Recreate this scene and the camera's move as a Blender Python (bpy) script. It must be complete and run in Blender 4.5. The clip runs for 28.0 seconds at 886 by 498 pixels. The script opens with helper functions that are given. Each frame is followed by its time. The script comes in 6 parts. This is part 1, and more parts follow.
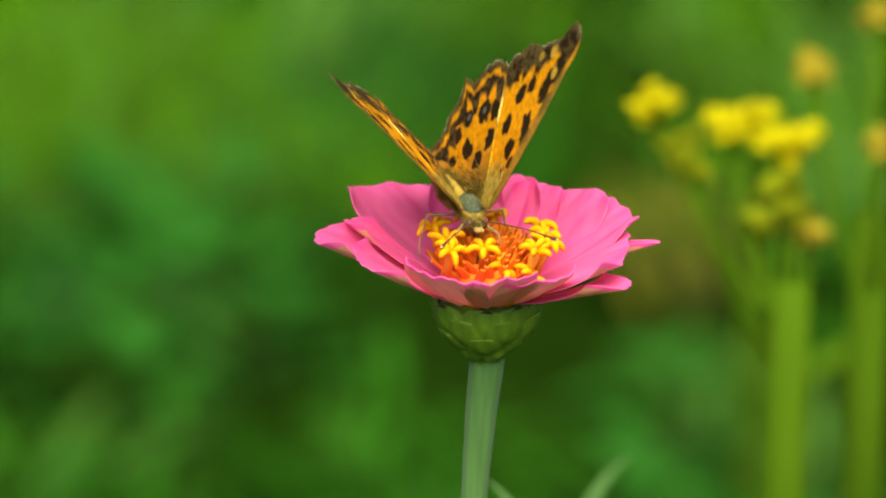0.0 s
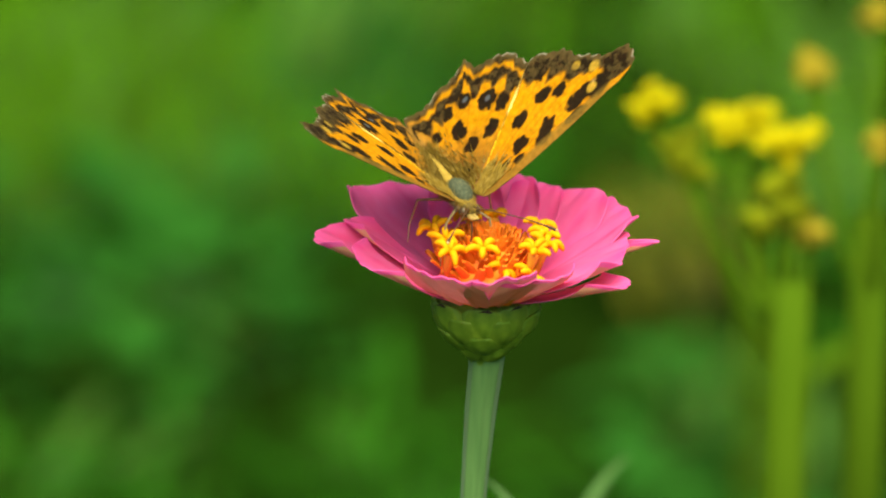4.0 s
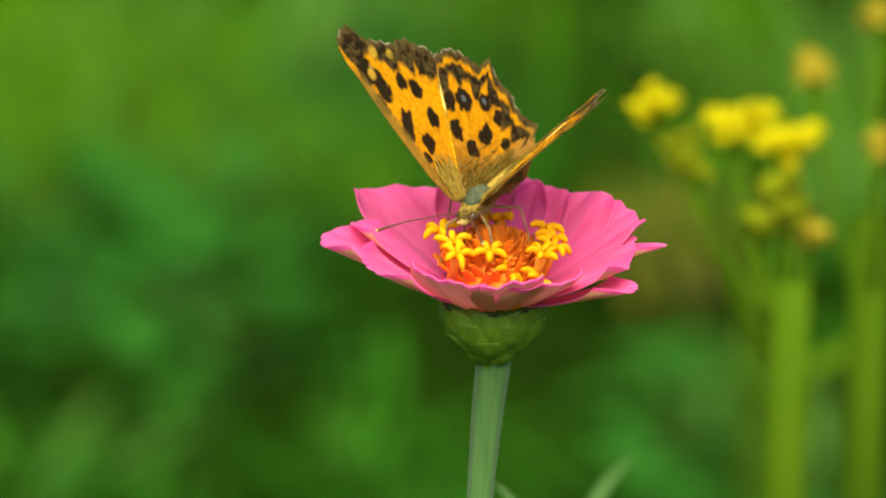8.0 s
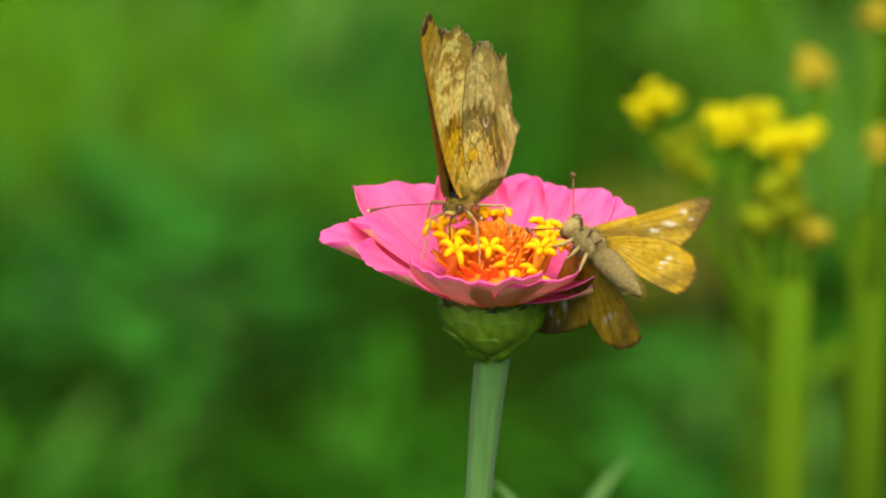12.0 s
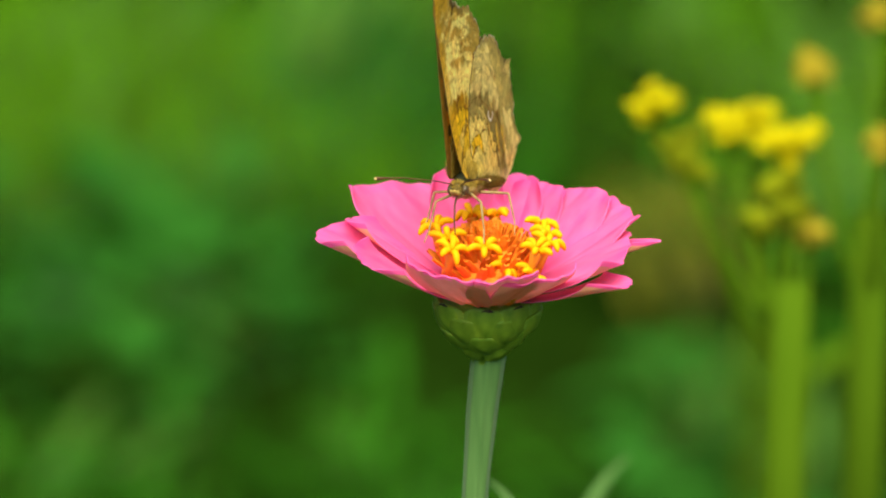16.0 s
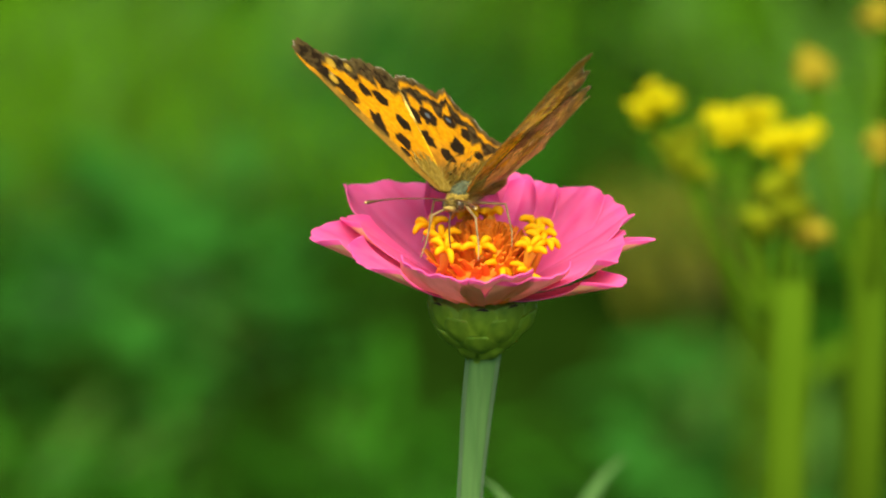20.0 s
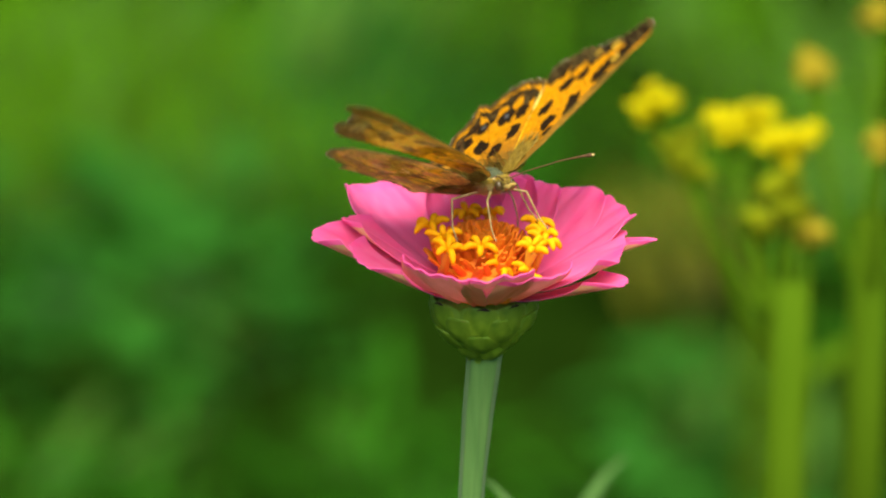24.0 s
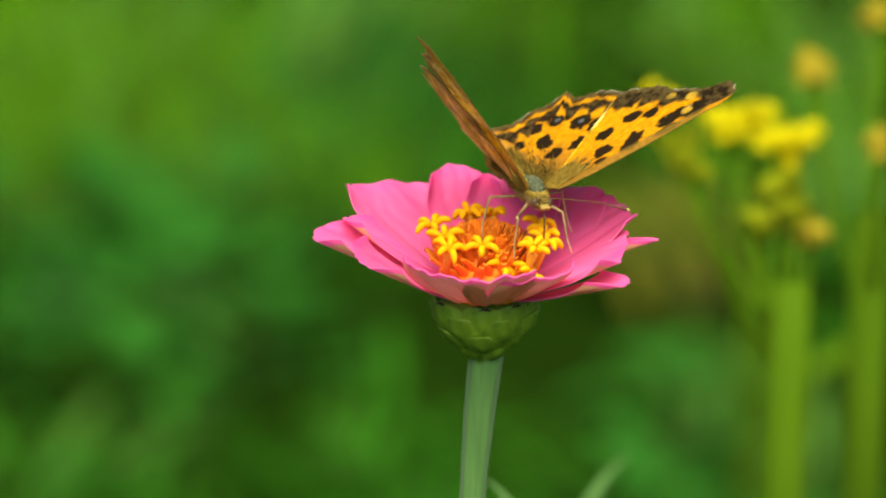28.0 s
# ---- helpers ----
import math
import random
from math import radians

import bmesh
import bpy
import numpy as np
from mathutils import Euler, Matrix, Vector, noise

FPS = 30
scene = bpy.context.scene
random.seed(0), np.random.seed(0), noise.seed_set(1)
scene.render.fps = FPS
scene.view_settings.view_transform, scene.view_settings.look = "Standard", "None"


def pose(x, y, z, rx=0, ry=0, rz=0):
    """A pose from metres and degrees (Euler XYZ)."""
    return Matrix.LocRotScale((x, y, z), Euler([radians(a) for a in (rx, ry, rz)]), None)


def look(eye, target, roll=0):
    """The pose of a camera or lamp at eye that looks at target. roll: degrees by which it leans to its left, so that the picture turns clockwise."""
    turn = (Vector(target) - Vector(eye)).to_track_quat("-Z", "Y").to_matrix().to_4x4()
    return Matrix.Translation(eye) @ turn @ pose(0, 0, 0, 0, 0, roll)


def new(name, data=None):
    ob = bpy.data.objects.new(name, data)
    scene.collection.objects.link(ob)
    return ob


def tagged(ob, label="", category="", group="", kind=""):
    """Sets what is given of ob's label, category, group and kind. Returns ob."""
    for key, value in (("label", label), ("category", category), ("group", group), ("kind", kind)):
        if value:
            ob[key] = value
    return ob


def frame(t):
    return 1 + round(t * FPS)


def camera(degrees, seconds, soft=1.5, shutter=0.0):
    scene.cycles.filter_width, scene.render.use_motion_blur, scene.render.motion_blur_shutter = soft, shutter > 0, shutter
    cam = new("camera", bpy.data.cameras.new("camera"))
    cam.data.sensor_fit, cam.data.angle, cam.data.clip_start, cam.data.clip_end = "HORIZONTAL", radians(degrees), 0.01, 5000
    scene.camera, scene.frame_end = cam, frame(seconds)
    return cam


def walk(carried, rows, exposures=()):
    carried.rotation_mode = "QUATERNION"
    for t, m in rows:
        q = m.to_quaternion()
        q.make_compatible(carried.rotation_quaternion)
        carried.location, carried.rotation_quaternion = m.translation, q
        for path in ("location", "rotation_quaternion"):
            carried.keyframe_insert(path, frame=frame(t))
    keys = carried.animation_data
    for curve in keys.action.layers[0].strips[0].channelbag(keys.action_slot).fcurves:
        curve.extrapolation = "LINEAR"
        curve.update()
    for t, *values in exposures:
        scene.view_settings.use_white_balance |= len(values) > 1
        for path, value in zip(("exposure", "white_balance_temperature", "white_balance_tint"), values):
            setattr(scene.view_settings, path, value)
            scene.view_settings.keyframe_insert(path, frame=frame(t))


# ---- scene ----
# A comma butterfly feeding on a pink zinnia, seen by a long lens from a little above.
MM = 0.001
FLOWER_Z = 0.5                      # height of the petals' base over the ground
cam = camera(8.54, 28.0, soft=2.0, shutter=0.25)
EYE = Vector((-0.0052, -0.65633, 0.74342))
AIM = Vector((-0.0052, 0.00146, 0.50401))
walk(cam, [(0.0, look(EYE, AIM)), (28.0, look(EYE, AIM))])
cam.data.dof.use_dof = True
cam.data.dof.focus_distance = 0.694
cam.data.dof.aperture_fstop = 23.0

# ---- light ----
SUN_AT = Vector((0.02, -0.45, 0.88)).normalized()
world = bpy.data.worlds.new("sky")
scene.world = world
world.use_nodes = True
wn = world.node_tree.nodes
sky = wn.new("ShaderNodeTexSky")
sky.sky_type = "NISHITA"
sky.sun_disc = False
sky.sun_elevation = math.asin(SUN_AT.z)
sky.sun_rotation = math.atan2(SUN_AT.x, SUN_AT.y)
wn["Background"].inputs["Strength"].default_value = 0.06
world.node_tree.links.new(sky.outputs["Color"], wn["Background"].inputs["Color"])
sun_data = bpy.data.lights.new("sun", "SUN")
sun_data.energy = 4.0
sun_data.angle = radians(60)
sun_data.color = (1.0, 0.94, 0.68)
sun = new("sun", sun_data)
sun.matrix_world = look(SUN_AT * 10, (0, 0, 0))
scene.view_settings.exposure = 1.1


# ---- materials ----
def shader(name):
    m = bpy.data.materials.new(name)
    m.use_nodes = True
    nt = m.node_tree
    return m, nt, nt.nodes, nt.links, nt.nodes["Principled BSDF"]


def surface(name, dark, light, scale, rough=0.6, bump=0.2, stretch=(1, 1, 1), through_light=0.0, fine=6.0,
            vary=0.0, spec=0.3, sheen=0.0):
    """A surface with colour varied at two scales, fine relief, and light that passes through it."""
    m, nt, n, l, p = shader(name)
    tc, mp = n.new("ShaderNodeTexCoord"), n.new("ShaderNodeMapping")
    mp.inputs["Scale"].default_value = stretch
    l.new(tc.outputs["Object"], mp.inputs["Vector"])
    a, b = n.new("ShaderNodeTexNoise"), n.new("ShaderNodeTexNoise")
    for tex, s, det in ((a, scale, 3), (b, scale * fine, 4)):
        tex.inputs["Scale"].default_value = s
        tex.inputs["Detail"].default_value = det
        l.new(mp.outputs["Vector"], tex.inputs["Vector"])
    mix = n.new("ShaderNodeMix")
    mix.data_type = "FLOAT"
    mix.inputs[0].default_value = 0.4
    l.new(a.outputs["Fac"], mix.inputs[2])
    l.new(b.outputs["Fac"], mix.inputs[3])
    ramp = n.new("ShaderNodeValToRGB")
    ramp.color_ramp.elements[0].position, ramp.color_ramp.elements[1].position = 0.32, 0.68
    ramp.color_ramp.elements[0].color = (*dark, 1)
    ramp.color_ramp.elements[1].color = (*light, 1)
    l.new(mix.outputs[0], ramp.inputs["Fac"])
    colour = ramp.outputs["Color"]
    if vary:
        info, hsv, mr = n.new("ShaderNodeObjectInfo"), n.new("ShaderNodeHueSaturation"), n.new("ShaderNodeMapRange")
        mr.inputs["To Min"].default_value, mr.inputs["To Max"].default_value = 1 - vary, 1 + vary
        l.new(info.outputs["Random"], mr.inputs["Value"])
        l.new(mr.outputs["Result"], hsv.inputs["Value"])
        l.new(colour, hsv.inputs["Color"])
        colour = hsv.outputs["Color"]
    finish(n, l, p, colour, b.outputs["Fac"], rough, bump, through_light, spec, sheen)
    return m


def finish(n, l, p, colour, height, rough, bump, through_light, spec, sheen):
    l.new(colour, p.inputs["Base Color"])
    p.inputs["Roughness"].default_value = rough
    p.inputs["Specular IOR Level"].default_value = spec
    p.inputs["Sheen Weight"].default_value = sheen
    if bump:
        bp = n.new("ShaderNodeBump")
        bp.inputs["Strength"].default_value = bump
        bp.inputs["Distance"].default_value = 0.0002
        l.new(height, bp.inputs["Height"])
        l.new(bp.outputs["Normal"], p.inputs["Normal"])
    if through_light:
        tr, ms = n.new("ShaderNodeBsdfTranslucent"), n.new("ShaderNodeMixShader")
        ms.inputs["Fac"].default_value = through_light
        # each skin is half of the tissue, so it tints the light that passes only half as much
        half = n.new("ShaderNodeGamma")
        half.inputs["Gamma"].default_value = 0.5
        l.new(colour, half.inputs["Color"])
        l.new(half.outputs["Color"], tr.inputs["Color"])
        l.new(p.outputs["BSDF"], ms.inputs[1])
        l.new(tr.outputs["BSDF"], ms.inputs[2])
        l.new(ms.outputs["Shader"], n["Material Output"].inputs["Surface"])


def painted(name, rough=0.75, through_light=0.25, grain=900.0, sheen=0.0, amount=0.25):
    """Scales or fur whose pattern is kept on the mesh, with a fine grain over it."""
    m, nt, n, l, p = shader(name)
    at = n.new("ShaderNodeVertexColor")
    at.layer_name = "pattern"
    tc, tex = n.new("ShaderNodeTexCoord"), n.new("ShaderNodeTexNoise")
    tex.inputs["Scale"].default_value = grain
    tex.inputs["Detail"].default_value = 5
    l.new(tc.outputs["Object"], tex.inputs["Vector"])
    mr, hsv = n.new("ShaderNodeMapRange"), n.new("ShaderNodeHueSaturation")
    mr.inputs["From Min"].default_value, mr.inputs["From Max"].default_value = 0.3, 0.7
    mr.inputs["To Min"].default_value, mr.inputs["To Max"].default_value = 1 - amount, 1 + amount
    l.new(tex.outputs["Fac"], mr.inputs["Value"])
    l.new(mr.outputs["Result"], hsv.inputs["Value"])
    l.new(at.outputs["Color"], hsv.inputs["Color"])
    finish(n, l, p, hsv.outputs["Color"], tex.outputs["Fac"], rough, 0.25, through_light, 0.06, sheen)
    return m


M_PETAL = surface("petal_pink", (0.96, 0.105, 0.41), (1.0, 0.215, 0.565), 160, 0.6, 0.35, (0.10, 1.3, 1), 0.50, 4, 0.04, spec=0.12)
M_PETAL_BACK = surface("petal_underside", (0.70, 0.37, 0.17), (0.84, 0.50, 0.27), 200, 0.65, 0.3, (1, 1, 0.3), 0.30, 5, 0.06)
M_STEM = surface("stem_green", (0.050, 0.145, 0.028), (0.125, 0.26, 0.066), 300, 0.55, 0.4, (1, 1, 0.06), 0.0, 4, sheen=0.15)
M_STEM_LEAF = surface("stem_leaf_green", (0.045, 0.125, 0.022), (0.10, 0.21, 0.05), 300, 0.6, 0.3, (1, 1, 0.2), 0.2, 4)
M_BRACT = surface("bract_green", (0.06, 0.17, 0.005), (0.28, 0.42, 0.026), 260, 0.6, 0.5, (1, 1, 0.8), 0.15, 3, 0.10)
M_PETAL_VEIN = surface("petal_underside_fold", (0.66, 0.34, 0.13), (0.78, 0.44, 0.20), 300, 0.65, 0.3, (1, 1, 0.3), 0.30)
M_BRACT_RIM = surface("bract_rim_pale", (0.14, 0.28, 0.020), (0.24, 0.40, 0.04), 300, 0.5, 0.3, through_light=0.15)
M_BROWN = surface("bract_edge_brown", (0.02, 0.012, 0.008), (0.06, 0.03, 0.015), 700, 0.7, 0.3)
M_DISC = surface("disc_orange", (0.72, 0.13, 0.008), (0.95, 0.34, 0.015), 500, 0.6, 0.3, through_light=0.15, vary=0.25)
M_FLORET = surface("floret_yellow", (0.80, 0.35, 0.002), (0.88, 0.43, 0.003), 600, 0.6, 0.3, through_light=0.1, vary=0.06, spec=0.08)
M_TUBE = surface("floret_tube", (0.70, 0.26, 0.01), (0.85, 0.42, 0.03), 600, 0.5, 0.3, (1, 1, 0.2), 0.2)
M_WING = painted("wing_scales", 0.8, 0.45, 1400)
M_BODY = painted("body_fur", 0.9, 0.0, 2500)
M_EYE = surface("eye_brown", (0.03, 0.02, 0.008), (0.10, 0.06, 0.02), 2500, 0.25, 0.2, spec=0.5)
M_LEG = surface("leg_chitin", (0.16, 0.10, 0.035), (0.42, 0.30, 0.13), 1500, 0.5, 0.2)
M_ANT = surface("antenna_brown", (0.045, 0.020, 0.009), (0.15, 0.065, 0.025), 1500, 0.5, 0.2)
M_CLUB = surface("antenna_tip", (0.55, 0.40, 0.15), (0.7, 0.5, 0.2), 1500, 0.5, 0.2)


# ---- meshes ----
def mesh(name, verts, faces, mats, index=None, smooth=True, colours=None):
    me = bpy.data.meshes.new(name)
    me.from_pydata([tuple(v) for v in verts], [], [tuple(f) for f in faces])
    for m in mats:
        me.materials.append(m)
    if index is not None:
        me.polygons.foreach_set("material_index", np.asarray(index, dtype=np.int32))
    me.polygons.foreach_set("use_smooth", np.full(len(me.polygons), smooth))
    if colours is not None:
        at = me.color_attributes.new("pattern", "FLOAT_COLOR", "POINT")
        at.data.foreach_set("color", np.c_[colours, np.ones(len(colours))].astype(np.float32).ravel())
    me.update()
    return me


def part(name, me, parent, label="", m=None):
    ob = new(name, me)
    ob.parent = parent
    if m is not None:
        ob.matrix_basis = m
    return tagged(ob, label) if label else ob


def thing(name, label, category, m=None, group="", kind=""):
    ob = new(name)
    ob.empty_display_size = 0.005
    if m is not None:
        ob.matrix_basis = m
    return tagged(ob, label, category, group, kind)


def grid_faces(nu, nv, base=0, flip=False, ring=False):
    out = []
    for i in range(nu - 1):
        for j in range(nv if ring else nv - 1):
            k = (j + 1) % nv
            f = (base + i * nv + j, base + i * nv + k, base + (i + 1) * nv + k, base + (i + 1) * nv + j)
            out.append(f[::-1] if flip else f)
    return out


def slab(top, thick):
    """A thin body from a grid of points (nu, nv, 3): its upper skin, its lower skin and the rim between them."""
    nu, nv = top.shape[:2]
    du, dv = np.gradient(top, axis=0), np.gradient(top, axis=1)
    nor = np.cross(du, dv)
    nor /= np.maximum(np.linalg.norm(nor, axis=2, keepdims=True), 1e-12)
    low = top - nor * thick
    verts = np.concatenate([top.reshape(-1, 3), low.reshape(-1, 3)])
    o = nu * nv
    f_top = grid_faces(nu, nv, 0)
    f_low = grid_faces(nu, nv, o, True)
    edge = [i * nv for i in range(nu)] + [(nu - 1) * nv + j for j in range(1, nv)] \
        + [i * nv + nv - 1 for i in range(nu - 2, -1, -1)] + [j for j in range(nv - 2, 0, -1)]
    # the rim has corners of its own, so that both skins stay smooth up to the edge
    n, at = len(edge), len(verts)
    verts = np.concatenate([verts, verts[edge], verts[[e + o for e in edge]]])
    rim = [(at + (i + 1) % n, at + i, at + n + i, at + n + (i + 1) % n) for i in range(n)]
    return verts, f_top, f_low, rim


def tube(points, radii, sides=8, cap=True):
    """A round body along a line of points."""
    pts = [Vector(p) for p in points]
    verts, side = [], None
    for i, p in enumerate(pts):
        d = (pts[min(i + 1, len(pts) - 1)] - pts[max(i - 1, 0)]).normalized()
        if side is None:
            side = d.orthogonal().normalized()
        side = (side - d * side.dot(d)).normalized()
        up = d.cross(side)
        for k in range(sides):
            a = 2 * math.pi * k / sides
            verts.append(p + (side * math.cos(a) + up * math.sin(a)) * radii[i])
    faces = grid_faces(len(pts), sides, 0, False, True)
    if cap:
        faces.append(tuple(range(sides))[::-1])
        faces.append(tuple(len(verts) - sides + k for k in range(sides)))
    return verts, faces


def blob(centre, radii, nu=14, nv=18, lump=0.0):
    """An egg shape, with a lumpy skin where lump is given."""
    verts = []
    for i in range(nu):
        th = math.pi * (i + 0.02) / (nu - 1 + 0.04)
        for j in range(nv):
            ph = 2 * math.pi * j / nv
            d = Vector((math.sin(th) * math.cos(ph), math.sin(th) * math.sin(ph), math.cos(th)))
            k = 1 + lump * noise.noise(d * 3 + Vector(centre) * 900)
            verts.append(Vector(centre) + Vector((d.x * radii[0], d.y * radii[1], d.z * radii[2])) * k)
    return verts, grid_faces(nu, nv, 0, True, True)


def join(*pieces):
    verts, faces, index = [], [], []
    for k, (v, f) in enumerate(pieces):
        o = len(verts)
        verts += list(v)
        faces += [tuple(a + o for a in q) for q in f]
        index += [k] * len(f)
    return verts, faces, index


def grain2(x, y, seed=0):
    """Smooth random values over a plane, 0 to 1."""
    def h(i, j):
        v = np.sin(i * 127.1 + j * 311.7 + seed * 74.7) * 43758.5453
        return v - np.floor(v)
    i, j = np.floor(x), np.floor(y)
    u, v = x - i, y - j
    u, v = u * u * (3 - 2 * u), v * v * (3 - 2 * v)
    return (h(i, j) * (1 - u) + h(i + 1, j) * u) * (1 - v) + (h(i, j + 1) * (1 - u) + h(i + 1, j + 1) * u) * v


def cloud(x, y, seed=0):
    return 0.5 * grain2(x, y, seed) + 0.3 * grain2(x * 2.1, y * 2.1, seed + 1) + 0.2 * grain2(x * 4.3, y * 4.3, seed + 2)


# ---- the zinnia ----
def petal_mesh(length, width, rise, curl=0.0, cup=0.09, blunt=0.2, notch=0.02, seed=0, lean=0.0, bow=1.15):
    """A ray petal that grows along +x from its claw; rise: height of its tip; curl: how far the tip bends back;
    blunt: how far its corners stay behind the tip; lean: which side hangs lower."""
    nu, nv = 26, 33
    rnd = random.Random(seed)
    ph, lobes = rnd.uniform(0, 6), rnd.choice((2.0, 3.0, 2.5))
    top = np.zeros((nu, nv, 3))
    for i in range(nu):
        s = i / (nu - 1)
        for j in range(nv):
            v = 2 * j / (nv - 1) - 1
            reach = 1 - blunt * abs(v) ** 2.5 * s - 0.10 * max(0, abs(v) - 0.8) / 0.2 * s ** 4
            reach -= notch * (0.5 + 0.5 * math.cos(lobes * math.pi * v + ph)) * s ** 4 + 0.006 * math.sin(v * 17 + ph) * s ** 6
            half = width * 0.5 * (0.38 + 0.70 * math.sin(min(s, 0.80) / 0.80 * math.pi / 2) ** 1.2) * (1 - 0.10 * max(0, s - 0.75) / 0.25)
            x = length * s * reach
            y = half * v + 0.012 * width * math.sin(s * 7 + ph) * s
            z = rise * s ** bow - curl * s ** 3 - 0.5 * lean * v * s
            z += cup * width * v * v * (0.35 + 0.65 * s) * (1 - 0.4 * s)
            # fine ribs, soft waves towards the rim, and two folds along the blade
            z += 0.006 * width * math.sin(v * 15 + ph) * (0.3 + 0.7 * s) + 0.02 * width * math.sin(v * 4.5 + ph * 2) * s * s
            z += 0.014 * width * math.sin(v * 9 + ph * 3) * s ** 5
            z -= 0.35 * math.exp(-((abs(v) - 0.42) / 0.10) ** 2) * (1 - 0.6 * s) * width / 9
            top[i, j] = (x, y, z)
    v, a, b, c = slab(top * MM, 0.16 * MM)
    under = []
    for i in range(nu - 1):
        for j in range(nv - 1):
            fold = abs(abs(2 * (j + 0.5) / (nv - 1) - 1) - 0.42) < 0.05 + 0.04 * (1 - i / nu)
            under.append(2 if (fold and i < 20) or i < 5 else (0 if i > nu - 4 and not fold else 1))
    return mesh("petal", v, a + b + c, (M_PETAL, M_PETAL_BACK, M_PETAL_VEIN), [0] * len(a) + under + [0] * len(c))


def lobe_mesh(length, fall):
    """One finger-like lobe of a floret: it rises, swings outwards and bends over at its tip."""
    pts = [Vector((0.30 + length * u, 0, 0.95 * math.sin(min(1, u * 1.5) * math.pi / 2) - fall * u ** 2.4)) * MM for u in (0, 0.14, 0.3, 0.46, 0.62, 0.78, 0.91, 1.0)]
    v, f = tube(pts, [r * MM for r in (0.24, 0.36, 0.41, 0.43, 0.42, 0.38, 0.29, 0.12)], 9)
    return mesh("lobe", v, f, (M_FLORET,))


def floret_meshes(seed):
    """A disc floret: its tube, and five recurved lobes round the mouth."""
    rnd = random.Random(seed)
    v, f = tube([(0, 0, -3.6 * MM), (0, 0, -1.5 * MM), (0, 0, -0.3 * MM), (0, 0, 0.15 * MM)], [0.45 * MM, 0.55 * MM, 0.75 * MM, 0.62 * MM], 10)
    lobes = []
    for k in range(5):
        lobes.append((lobe_mesh(rnd.uniform(1.6, 2.1), rnd.uniform(0.2, 1.3)), 72 * (k + rnd.uniform(-0.16, 0.16))))
    return mesh("floret", v, f, (M_TUBE,)), lobes


def bract_mesh(length, width, dry):
    """A rounded green scale of the cup under the petals, with a pale rim, or a dark dry one along its end."""
    nu, nv = 13, 11
    top = np.zeros((nu, nv, 3))
    for i in range(nu):
        s = i / (nu - 1)
        for j in range(nv):
            v = 2 * j / (nv - 1) - 1
            half = width * 0.5 * (0.55 + 0.5 * math.sin(min(1, s * 1.5) * math.pi / 2)) * math.sqrt(max(0.02, 1 - max(0, (s - 0.55) / 0.46) ** 2.2))
            bulge = 0.38 * math.sin(s * math.pi) * (1 - v * v) - 0.16 * s * s + 0.05 * math.sin(v * 7 + s * 5)
            top[i, j] = (bulge - 0.8 * (v * half * 2 / width) ** 2 * width / 5.0, half * v, length * s)
    v, a, b, c = slab(top * MM, 0.17 * MM)
    idx = []
    for i in range(nu - 1):
        for j in range(nv - 1):
            edge = i == nu - 2 or (i > 4 and j in (0, nv - 2))
            idx.append((2 if i == nu - 2 and 2 < j < nv - 3 else (1 if edge else 0)) if dry else (1 if edge else 0))
    return mesh("bract", v, a + b + c, (M_BRACT, M_BRACT_RIM, M_BROWN), idx + idx + [0] * len(c))


def stem_point(s):
    """The stem's line in millimetres, s from 0 under the cup to 1 at the ground."""
    d = 492 * s
    return Vector((0.22 - 1.75 * (1 - math.exp(-d / 18)) - 0.03 * d + 9.0 * s * s, 0.010 * d, -7.9 - d))


